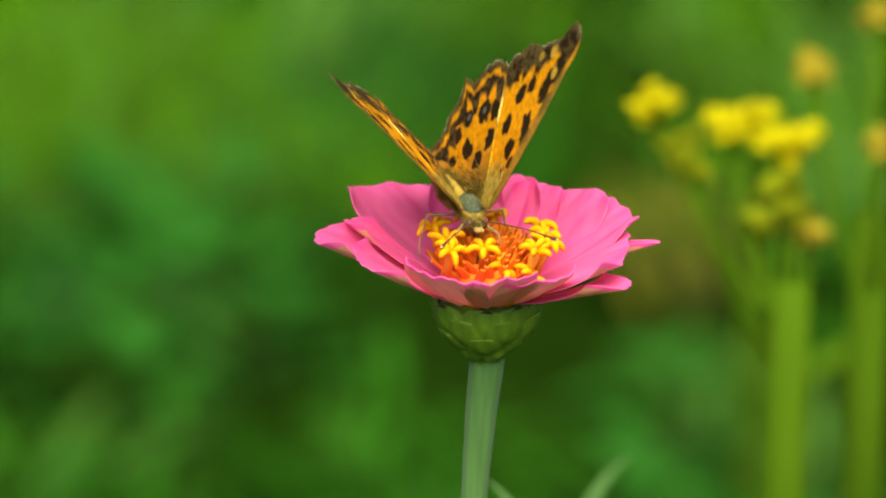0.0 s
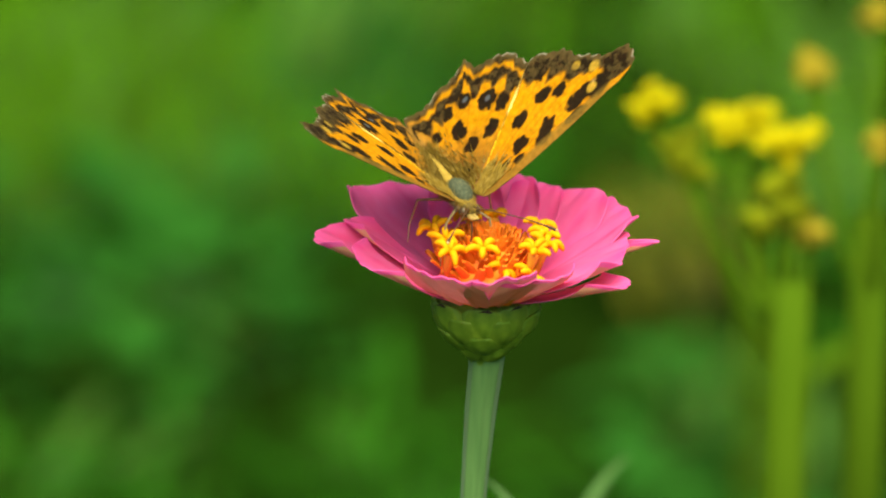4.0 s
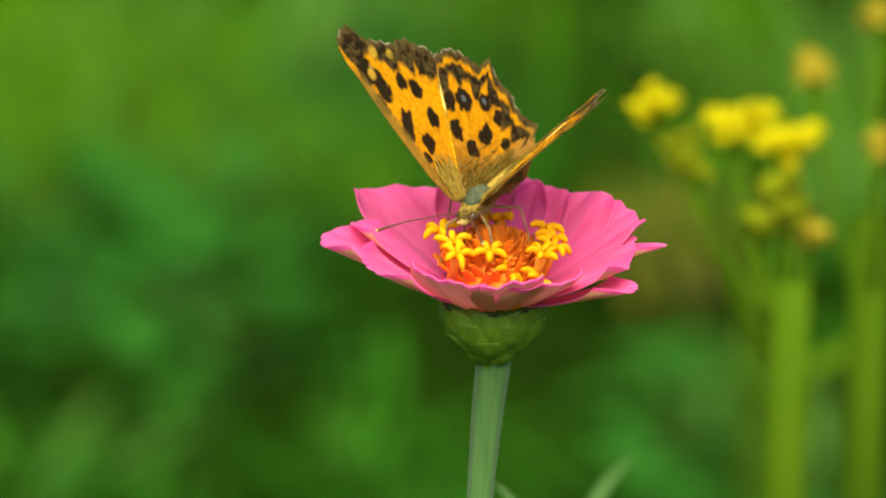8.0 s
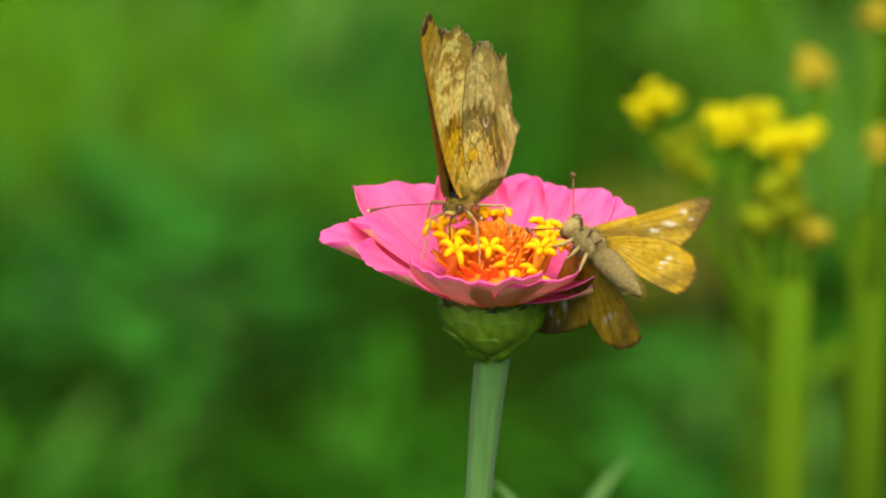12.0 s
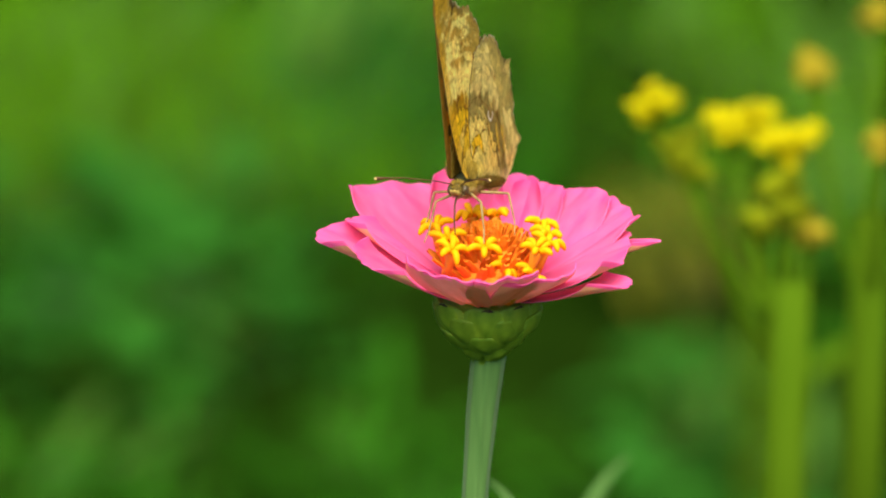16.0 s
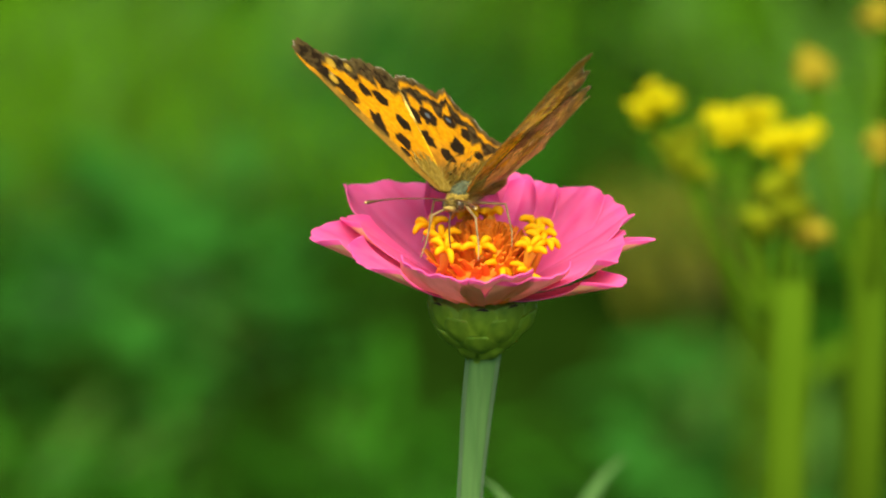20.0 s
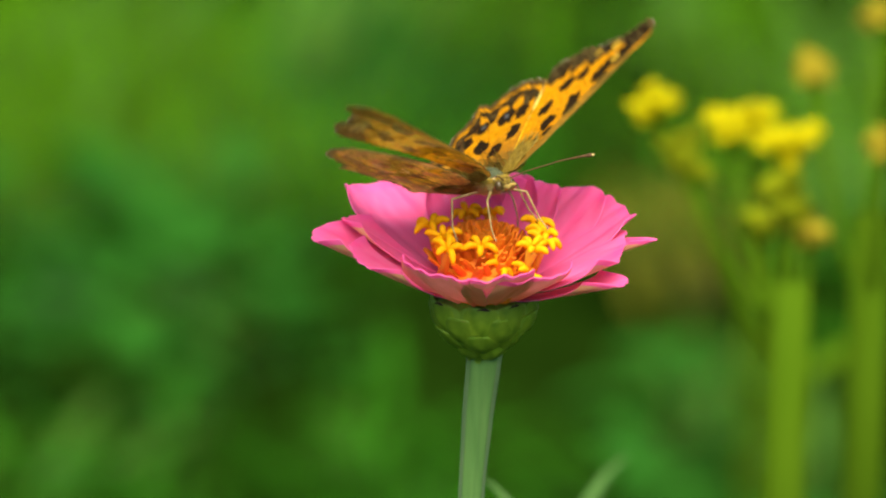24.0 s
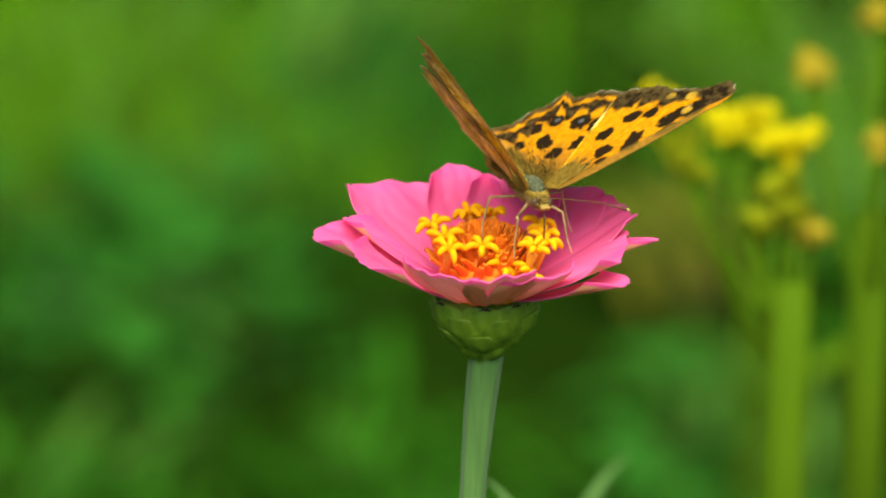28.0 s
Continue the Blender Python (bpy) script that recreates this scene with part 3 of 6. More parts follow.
    if side < 0:
        pts = pts * np.array((-1, 1, 1))
        pts = pts[:, ::-1]
        top = top.reshape(nr, nb, 3)[:, ::-1].reshape(-1, 3)
        low = low.reshape(nr, nb, 3)[:, ::-1].reshape(-1, 3)
    v, f1, f2, f3 = slab(pts[:, ::-1], 0.09 * MM)
    flip = lambda c: c.reshape(nr, nb, 3)[:, ::-1].reshape(-1, 3)
    return wing_skin(name, v, f1 + f2 + f3, flip(top), flip(low), root_fur(hind, side, 5 + hind))


def hairs(centre, radii, n, length, seed, back=0.5, low=-1.0, top=2.0, tone=1.0):
    """Many fine hairs that lean backwards over an egg-shaped body."""
    rnd = random.Random(seed)
    verts, faces, cols = [], [], []
    for _ in range(n):
        d = Vector((rnd.gauss(0, 1), rnd.gauss(0, 1), rnd.gauss(0, 1))).normalized()
        if d.z < low or d.z > top:
            continue
        p = Vector(centre) + Vector((d.x * radii[0], d.y * radii[1], d.z * radii[2])) * 0.97
        w = (d + Vector((0, -back, 0)) + Vector((rnd.gauss(0, .25), rnd.gauss(0, .25), rnd.gauss(0, .25)))).normalized()
        s = w.orthogonal().normalized() * 0.055 * MM
        e = p + w * length * rnd.uniform(0.5, 1.1)
        o = len(verts)
        verts += [p - s, p + s, p + w.cross(s).normalized() * 0.055 * MM, e]
        faces += [(o, o + 1, o + 3), (o + 1, o + 2, o + 3), (o + 2, o, o + 3)]
        c = np.array(rnd.choice(((0.10, 0.11, 0.06), (0.16, 0.16, 0.08), (0.06, 0.07, 0.04)) if low > 0 else ((0.34, 0.23, 0.035), (0.42, 0.29, 0.055), (0.22, 0.15, 0.03)) if d.z > -0.1 else ((0.62, 0.47, 0.22), (0.52, 0.38, 0.15), (0.42, 0.29, 0.09))))
        cols += [c * 0.8 * tone] * 3 + [c * 1.2 * tone]
    return verts, faces, cols


def body_mesh(name, bits, base, fur):
    verts, faces, cols = [], [], []
    for (v, f), c in zip(bits, base):
        o = len(verts)
        verts += v
        faces += [tuple(a + o for a in q) for q in f]
        cols += [c] * len(v)
    for v, f, c in fur:
        o = len(verts)
        verts += v
        faces += [tuple(a + o for a in q) for q in f]
        cols += c
    return mesh(name, verts, faces, (M_BODY,), None, True, np.array(cols))


def limb(joints, radii, mat):
    pts, rad = [], []
    for (a, b), (ra, rb) in zip(zip(joints, joints[1:]), zip(radii, radii[1:])):
        for k in range(5):
            u = k / 5
            pts.append(Vector(a).lerp(Vector(b), u) * MM)
            rad.append((ra + (rb - ra) * u) * MM)
    pts.append(Vector(joints[-1]) * MM)
    rad.append(radii[-1] * MM)
    v, f = tube(pts, rad, 7)
    return mesh("limb", v, f, (mat,))


HINGE = {1: Vector((1.3, 1.80, 0.30)), -1: Vector((-1.3, 1.80, 0.30))}
HIND_SHIFT = Vector((-0.1, -2.76, -0.25))


def build_butterfly():
    b = thing("butterfly", "orange butterfly with dark spots and ragged wings feeding on the flower", "butterfly")
    part("thorax", body_mesh("thorax", [blob((0, 0.2 * MM, -0.1 * MM), (1.5 * MM, 2.7 * MM, 1.3 * MM)), blob((0, 0.3 * MM, 0.35 * MM), (1.3 * MM, 2.35 * MM, 1.15 * MM))], [(0.40, 0.28, 0.05), (0.075, 0.09, 0.055)],
                             [hairs((0, 0.2 * MM, -0.1 * MM), (1.5 * MM, 2.7 * MM, 1.3 * MM), 2200, 0.65 * MM, 1, 0.5, -1.0, 0.35),
                              hairs((0, 0.3 * MM, 0.35 * MM), (1.3 * MM, 2.35 * MM, 1.15 * MM), 900, 0.35 * MM, 4, 0.5, 0.1)]), b, "furry thorax, grey-green above and tan below")
    part("abdomen", body_mesh("abdomen", [tube([(0, (-1.6 - 0.95 * i) * MM, (-0.1 - 0.03 * i) * MM) for i in range(10)],
                                               [r * MM for r in (0.70, 0.68, 0.64, 0.62, 0.60, 0.56, 0.50, 0.40, 0.28, 0.10)], 16)], [(0.36, 0.24, 0.04)],
                              [hairs((0, -5.6 * MM, -0.25 * MM), (0.58 * MM, 4.2 * MM, 0.58 * MM), 900, 0.22 * MM, 2, 1.2)]), b)
    head = part("head", body_mesh("head", [blob((0, 3.2 * MM, -0.5 * MM), (0.95 * MM, 0.85 * MM, 0.9 * MM)),
                                           tube([(0.25 * MM, 3.8 * MM, -0.8 * MM), (0.25 * MM, 4.7 * MM, -0.75 * MM), (0.2 * MM, 5.4 * MM, -0.4 * MM)], [0.35 * MM, 0.32 * MM, 0.1 * MM], 8),
                                           tube([(-0.25 * MM, 3.8 * MM, -0.8 * MM), (-0.25 * MM, 4.7 * MM, -0.75 * MM), (-0.2 * MM, 5.4 * MM, -0.4 * MM)], [0.35 * MM, 0.32 * MM, 0.1 * MM], 8)],
                                  [(0.14, 0.10, 0.03), (0.36, 0.25, 0.07), (0.36, 0.25, 0.07)],
                                  [hairs((0, 3.2 * MM, -0.4 * MM), (0.95 * MM, 0.85 * MM, 0.9 * MM), 400, 0.6 * MM, 3, -0.2)]), b)
    for s in (1, -1):
        v, f = blob((s * 0.85 * MM, 3.4 * MM, -0.5 * MM), (0.48 * MM, 0.62 * MM, 0.66 * MM), 12, 16)
        part("eye", mesh("eye", v, f, (M_EYE,)), head, "glossy brown eye")
        ant = part("antenna", limb(((s * 0.35, 3.7, 0.1), (s * 1.9, 5.8, 0.7), (s * 4.6, 9.2, 1.3), (s * 6.0, 11.0, 1.4), (s * 6.9, 12.1, 1.4)),
                                   (0.09, 0.07, 0.08, 0.12, 0.24), M_ANT), b, "thin brown antenna with a pale club")
        v, f = blob((s * 7.0 * MM, 12.25 * MM, 1.4 * MM), (0.17 * MM, 0.17 * MM, 0.16 * MM), 8, 10)
        part("antenna_club", mesh("club", v, f, (M_CLUB,)), ant, "pale yellow antenna club")
        part("leg", limb(((s * 0.8, 1.6, -1.0), (s * 2.8, 3.4, -1.9), (s * 3.4, 4.2, -5.2), (s * 3.7, 5.2, -6.6)), (0.20, 0.15, 0.10, 0.06), M_LEG), b)
        part("leg", limb(((s * 0.9, -0.4, -1.0), (s * 4.6, -1.2, -1.2), (s * 5.4, -0.9, -4.4), (s * 5.8, 0.2, -6.0)), (0.20, 0.15, 0.10, 0.06), M_LEG), b)
    part("proboscis", limb(((0, 3.9, -1.1), (0, 4.7, -2.2), (0, 4.9, -4.2), (0, 4.6, -5.6)), (0.14, 0.12, 0.1, 0.08), M_ANT), b)
    wings = {}
    for s in (1, -1):
        wings["fore", s] = part("forewing", wing_mesh("forewing", FORE_LINE, 8, 20, False, s), b, "orange forewing with dark spots and brown edge")
        wings["hind", s] = part("hindwing", wing_mesh("hindwing", HIND_LINE, 4, 17, True, s), b, "orange hindwing with dark spots and a toothed edge")
    return b, wings


BUTTERFLY, WINGS = build_butterfly()


def wing_pose(s, lift, sweep, hind, twist=0.0):
    """Where a wing sits on the body: lift in degrees over the flat, sweep in degrees forwards."""
    h = HINGE[s] + (Vector((HIND_SHIFT.x * s, HIND_SHIFT.y, HIND_SHIFT.z)) if hind else Vector((0, 0, 0)))
    return Matrix.Translation(h * MM) @ pose(0, 0, 0, 0, -s * lift, 0) @ pose(0, 0, 0, 0, 0, s * sweep) @ pose(0, 0, 0, twist, 0, 0)


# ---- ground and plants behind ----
# the ground's near-black colour has the shade between the plants put into it
M_GROUND = surface("ground_soil_moss_and_shade", (0.0045, 0.013, 0.0010), (0.011, 0.029, 0.0022), 9, 1.0, 0.5, fine=9, spec=0.0)
M_GRASS = surface("grass_yellow_green", (0.046, 0.15, 0.003), (0.098, 0.25, 0.007), 14, 0.5, 0.1, through_light=0.35, spec=0.0)
M_LEAF = surface("leaf_green", (0.014, 0.088, 0.005), (0.038, 0.16, 0.009), 14, 0.5, 0.1, through_light=0.3, spec=0.0)
M_BLUE = surface("leaf_blue_green", (0.015, 0.095, 0.010), (0.040, 0.17, 0.020), 14, 0.5, 0.1, through_light=0.3, spec=0.0)
M_PALE = surface("grass_pale_green", (0.048, 0.13, 0.016), (0.092, 0.20, 0.034), 14, 0.5, 0.1, through_light=0.3, spec=0.0)
M_OLIVE = surface("leaf_olive", (0.10, 0.11, 0.012), (0.18, 0.18, 0.02), 14, 0.6, 0.1, through_light=0.3, spec=0.0)
M_YELLOW = surface("blossom_yellow", (0.46, 0.39, 0.003), (0.60, 0.52, 0.006), 300, 0.6, 0.1, through_light=0.2, spec=0.0)
M_GOLD = surface("blossom_gold", (0.30, 0.24, 0.015), (0.42, 0.33, 0.03), 300, 0.6, 0.1, through_light=0.2, spec=0.0)
M_BUD = surface("bud_green", (0.17, 0.21, 0.006), (0.28, 0.31, 0.010), 200, 0.6, 0.1, through_light=0.2, spec=0.0)
M_STALK = surface("stalk_yellow_green", (0.050, 0.115, 0.004), (0.088, 0.165, 0.007), 60, 0.5, 0.1, (1, 1, 0.1), 0.25, spec=0.0)

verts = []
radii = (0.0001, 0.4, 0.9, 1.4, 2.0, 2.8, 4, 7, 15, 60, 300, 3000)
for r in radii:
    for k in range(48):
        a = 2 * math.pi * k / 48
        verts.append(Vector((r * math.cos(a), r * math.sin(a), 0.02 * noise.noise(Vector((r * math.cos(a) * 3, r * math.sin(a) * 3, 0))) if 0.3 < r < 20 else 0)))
tagged(new("ground", mesh("ground", verts, grid_faces(len(radii), 48, 0, False, True), (M_GROUND,))), "soil with moss and low green growth, its colour darkened as shade between plants", "ground", kind="structure")


def leaf_strip(base, direction, length, width, arch, seed=0, n=7):
    """A narrow leaf or blade that starts along direction and bends over."""
    d = Vector(direction).normalized()
    side = d.cross(Vector((0, 0, 1)))
    side = side.normalized() if side.length > 1e-3 else Vector((1, 0, 0))
    up = side.cross(d)
    verts, faces = [], []
    for i in range(n):
        s = i / (n - 1)
        c = Vector(base) + d * length * s * (1 - 0.15 * arch * s) - Vector((0, 0, 1)) * length * arch * 0.5 * s * s
        w = width * 0.5 * (math.sin(math.pi * (0.12 + 0.86 * s)) ** 0.7)
        verts += [c - side * w, c + up * w * 0.18, c + side * w]
    for i in range(n - 1):
        for j in (0, 1):
            a = i * 3 + j
            faces.append((a, a + 1, a + 4, a + 3))
    return verts, faces


def leafy(name, bits, mat):
    v, f, _ = join(*bits)
    return mesh(name, v, f, (mat,))


def flower_mesh(size, mat, seed):
    """A small blossom: a lumpy heart with short rounded petals round it."""
    rnd = random.Random(seed)
    bits = [blob((0, 0, 0), (size * 0.30, size * 0.30, size * 0.26), 7, 9)]
    for k in range(9):
        a, e = k * 0.7 + rnd.uniform(-0.2, 0.2), rnd.uniform(-0.2, 0.8)
        bits.append(leaf_strip((0, 0, 0), (math.cos(a), math.sin(a), e), size * 0.62 * rnd.uniform(0.8, 1.1), size * 0.34, 0.3, n=4))
    v, f, _ = join(*bits)
    return mesh("blossom", v, f, (mat,))


def yellow_plant(x, y, stalk, heads, seed):
    """An upright herb with clusters of small yellow blossoms on side shoots and a lush pale stalk."""
    rnd = random.Random(seed)
    t = thing("yellow_flower_plant", "tall pale green herb with clusters of small yellow blossoms", "flower", pose(x, y, 0), "yellow flowering herbs")
    main = [(0.0006 * math.sin(i * 1.7), 0, stalk * i / 8) for i in range(9)]
    v, f = tube(main, [0.0070 - 0.0005 * i for i in range(9)], 10)
    part("stalk", mesh("stalk", v, f, (M_STALK,)), t)
    shared = {}
    for hx, hy, hz, size, mat in heads:
        start = Vector((0, 0, min(stalk, hz - 0.03)))
        end = Vector((hx, hy, hz - 0.15 * size))
        v, f = tube([start.lerp(end, k / 4) + Vector((0, 0, -0.006 * math.sin(k / 4 * math.pi))) for k in range(5)], [0.0009, 0.0008, 0.0007, 0.0006, 0.0006], 7)
        shoot = part("shoot", mesh("shoot", v, f, (M_STALK,)), t)
        if mat.name not in shared:
            shared[mat.name] = [flower_mesh(0.0040, mat, seed + k) for k in range(3)]
        for k in range(11):
            a, o = k * 2.4 + rnd.uniform(-0.3, 0.3), size * 0.48 * math.sqrt((k + 0.3) / 11)
            m = pose(hx + o * math.cos(a) * 1.1, hy + o * math.sin(a), hz + rnd.uniform(-0.30, 0.38) * size, rnd.uniform(-35, 35), rnd.uniform(-35, 35), rnd.uniform(0, 360))
            part("blossom", shared[mat.name][k % 3], shoot, "", m)
    bits = []
    for k in range(12):
        a = k * 2.4
        bits.append(leaf_strip((0, 0, stalk * (0.2 + 0.055 * k)), (math.cos(a), math.sin(a), 1.6), 0.045, 0.006, 0.5))
    part("foliage", leafy("foliage", bits, M_STALK), t)
    return t


Y = M_YELLOW
yellow_plant(0.0482, 0.2028, 0.425, ((-0.0201, 0.0172, 0.4479, 0.0067, Y), (-0.0165, 0.0154, 0.4419, 0.0053, M_BUD), (-0.0147, 0.0154, 0.4385, 0.0051, M_BUD), (-0.0088, 0.0172, 0.4445, 0.0062, Y), (-0.0051, 0.0257, 0.4434, 0.0060, Y), (-0.0013, 0.0172, 0.4415, 0.0058, Y), (0.0021, 0.0172, 0.4421, 0.0058, Y), (-0.0008, 0.0154, 0.4357, 0.0051, M_BUD), (-0.0039, 0.0129, 0.4299, 0.0051, M_BUD), (0.0039, 0.0129, 0.4287, 0.0041, M_GOLD), (0.0010, 0.0137, 0.4324, 0.0051, M_BUD)), 3)
yellow_plant(0.0623, 0.2286, 0.427, ((-0.0071, 0.0360, 0.4397, 0.0044, M_GOLD), (0.0016, -0.0086, 0.4416, 0.0050, M_GOLD), (0.0032, 0.0386, 0.4475, 0.0042, M_GOLD)), 5)


def strip_mesh(name, width, arch, mat, n=8):
    """A blade or leaf one metre long along +x that bends over; scaled where it is used."""
    v, f = leaf_strip((0, 0, 0), (1, 0, 0.02), 1.0, width, arch, n=n)
    return mesh(name, v, f, (mat,))


def feather_mesh(name, mat, seed):
    """A leaf cut into narrow lobes, one metre long; scaled where it is used."""
    rnd = random.Random(seed)
    bits = [leaf_strip((0, 0, 0), (1, 0, 0.02), 1.0, 0.05, 0.5)]
    for q in range(10):
        s = 0.16 + 0.08 * q
        for sg in (-1, 1):
            bits.append(leaf_strip((s * (1 - 0.075 * s), 0, -0.25 * s * s), (1, sg * rnd.uniform(0.9, 1.4), rnd.uniform(-0.1, 0.2)), 0.48 * (1.1 - s), 0.075, 0.3, n=4))
    v, f, _ = join(*bits)
    return mesh(name, v, f, (mat,))


LEAVES = {}


def leaf_of(kind, mat, k):
    key = (kind, mat.name, k % 3)
    if key not in LEAVES:
        if kind == "feather":
            LEAVES[key] = feather_mesh("leaf", mat, k)
        else:
            LEAVES[key] = strip_mesh("leaf", {"blade": 0.055, "broad": 0.34, "lance": 0.16}[kind] * (0.85 + 0.15 * (k % 3)), 0.35 + 0.25 * (k % 3), mat)
    return LEAVES[key]


def plant(name, label, category, x, y, height, count, kind, length, mat, seed, spread=0.02, low=0.0, rise=(5, 55), group="low herbs behind the flower"):
    """A low plant: leaves that rise from a short stalk, each one by itself."""
    rnd = random.Random(seed)
    t = thing(name, label, category, pose(x, y, 0), group)
    if kind != "blade":
        v, f = tube([(0.004 * math.sin(i), 0.004 * math.cos(i * 1.3), -0.005 + (height + 0.005) * i / 5) for i in range(6)], [0.0013 - 0.00015 * i for i in range(6)], 7)
        part("stalk", mesh("stalk", v, f, (mat,)), t)
    for k in range(count):
        h = 0.0 if kind == "blade" else height * (low + (1 - low) * (k + rnd.random()) / count)
        o, a = rnd.uniform(0, spread), rnd.uniform(0, 360)
        ln = length * rnd.uniform(0.65, 1.15)
        m = pose(o * math.cos(radians(a)), o * math.sin(radians(a)), h, 0, 0, a) @ pose(0, 0, 0, rnd.uniform(-25, 25), -rnd.uniform(*rise), 0)
        part("blade" if kind == "blade" else "leaf", leaf_of(kind, mat, rnd.randrange(3)), t, "", m @ Matrix.Diagonal((ln, ln, ln, 1)))
    return t


def grass(x, y, length, count, mat, seed):
    plant("grass_tuft", "tuft of soft yellow-green grass" if mat is M_GRASS else "tuft of soft green grass", "grass", x, y, 0, count, "blade", length, mat, seed, 0.03, 0, (35, 85), "grass tufts behind the flower")


def long_grass(x, y, lean, length, count, seed):
    """A tuft of long blades that arch over to one side; lean: its bearing in degrees."""
    rnd = random.Random(seed)
    t = thing("grass_tuft", "tuft of long pale arching grass", "grass", pose(x, y, 0), "grass tufts behind the flower")
    for k in range(count):
        a, ln = lean + rnd.gauss(0, 28), length * rnd.uniform(0.75, 1.3)
        o = Vector((rnd.gauss(0, 0.012), rnd.gauss(0, 0.02), 0.0))
        m = pose(o.x, o.y, 0, 0, 0, a) @ pose(0, 0, 0, rnd.uniform(-30, 30), -rnd.uniform(25, 65), 0)
        part("blade", leaf_of("blade", M_PALE, rnd.randrange(3)), t, "", m @ Matrix.Diagonal((ln, ln * 2.2, ln, 1)))
    return t


def feathery(x, y, height, count, length, mat, seed):
    plant("feathery_herb", "low herb with feathery blue-green leaves", "plant", x, y, height, count, "feather", length, mat, seed)


def broad(x, y, height, count, length, mat, seed, label="low herb with broad green leaves"):
    plant("broad_leaf_herb", label, "plant", x, y, height, count, "broad", length, mat, seed)


def lance(x, y, height, count, length, mat, seed, label="low herb with narrow green leaves"):
    plant("lance_leaf_herb", label, "plant", x, y, height, count, "lance", length, mat, seed)


grass(-0.195, 1.618, 0.045, 30, M_GRASS, 101)
grass(-0.177, 1.600, 0.045, 29, M_GRASS, 102)
grass(-0.157, 1.601, 0.045, 42, M_GRASS, 103)
grass(-0.132, 1.621, 0.045, 38, M_GRASS, 104)
grass(-0.110, 1.587, 0.045, 34, M_GRASS, 105)
grass(-0.094, 1.596, 0.045, 36, M_GRASS, 106)
grass(-0.068, 1.606, 0.045, 47, M_BLUE, 107)
grass(-0.043, 1.611, 0.045, 34, M_BLUE, 108)
grass(-0.032, 1.587, 0.045, 24, M_GRASS, 109)
grass(-0.006, 1.608, 0.045, 15, M_LEAF, 110)
grass(0.005, 1.622, 0.045, 18, M_GRASS, 111)
grass(0.035, 1.605, 0.045, 10, M_GRASS, 112)
grass(0.054, 1.604, 0.045, 5, M_LEAF, 113)
grass(0.077, 1.593, 0.045, 7, M_LEAF, 114)
grass(0.094, 1.601, 0.045, 14, M_GRASS, 115)
grass(0.117, 1.611, 0.045, 14, M_GRASS, 116)
grass(0.128, 1.605, 0.045, 13, M_GRASS, 117)
grass(0.148, 1.602, 0.045, 15, M_GRASS, 118)
grass(0.176, 1.590, 0.045, 11, M_GRASS, 119)
grass(-0.181, 1.551, 0.045, 31, M_GRASS, 120)
grass(-0.165, 1.539, 0.045, 32, M_GRASS, 121)
grass(-0.141, 1.524, 0.045, 36, M_GRASS, 122)
grass(-0.126, 1.562, 0.045, 42, M_GRASS, 123)
grass(-0.104, 1.521, 0.045, 31, M_GRASS, 124)
grass(-0.091, 1.548, 0.045, 38, M_GRASS, 125)
grass(-0.075, 1.544, 0.045, 55, M_GRASS, 126)
grass(-0.054, 1.562, 0.045, 57, M_BLUE, 127)
grass(-0.032, 1.547, 0.045, 25, M_BLUE, 128)
grass(-0.009, 1.540, 0.045, 12, M_LEAF, 129)
grass(0.016, 1.527, 0.045, 14, M_LEAF, 130)
grass(0.030, 1.549, 0.045, 11, M_GRASS, 131)
grass(0.059, 1.558, 0.045, 2, M_LEAF, 132)
grass(0.067, 1.554, 0.045, 3, M_LEAF, 133)
grass(0.093, 1.553, 0.045, 14, M_GRASS, 134)
grass(0.110, 1.548, 0.045, 14, M_GRASS, 135)
grass(0.137, 1.534, 0.045, 16, M_GRASS, 136)
grass(0.151, 1.535, 0.045, 14, M_GRASS, 137)
grass(0.175, 1.531, 0.045, 11, M_GRASS, 138)
grass(-0.178, 1.491, 0.045, 27, M_GRASS, 139)
grass(-0.169, 1.481, 0.045, 23, M_GRASS, 140)
grass(-0.151, 1.498, 0.045, 7, M_GRASS, 141)
grass(-0.128, 1.505, 0.045, 28, M_GRASS, 142)
grass(-0.111, 1.503, 0.045, 29, M_GRASS, 143)
grass(-0.092, 1.471, 0.045, 29, M_GRASS, 144)
grass(-0.072, 1.497, 0.045, 49, M_BLUE, 145)
grass(-0.052, 1.472, 0.045, 39, M_GRASS, 146)
grass(-0.028, 1.504, 0.045, 12, M_BLUE, 147)
grass(-0.012, 1.473, 0.045, 6, M_LEAF, 148)
grass(0.004, 1.468, 0.045, 12, M_LEAF, 149)
grass(0.025, 1.485, 0.045, 5, M_LEAF, 150)
grass(0.072, 1.496, 0.045, 1, M_LEAF, 151)
grass(0.083, 1.475, 0.045, 1, M_GRASS, 152)
grass(0.112, 1.493, 0.045, 10, M_GRASS, 153)
grass(0.131, 1.467, 0.045, 16, M_GRASS, 154)
grass(0.150, 1.473, 0.045, 17, M_GRASS, 155)
grass(0.162, 1.486, 0.045, 14, M_GRASS, 156)
grass(-0.187, 1.451, 0.045, 33, M_GRASS, 157)
grass(-0.163, 1.425, 0.045, 35, M_GRASS, 158)
grass(-0.140, 1.416, 0.045, 32, M_GRASS, 159)
grass(-0.115, 1.438, 0.045, 29, M_GRASS, 160)
grass(-0.107, 1.445, 0.045, 31, M_GRASS, 161)
grass(-0.081, 1.417, 0.045, 30, M_GRASS, 162)
grass(-0.065, 1.427, 0.045, 29, M_BLUE, 163)
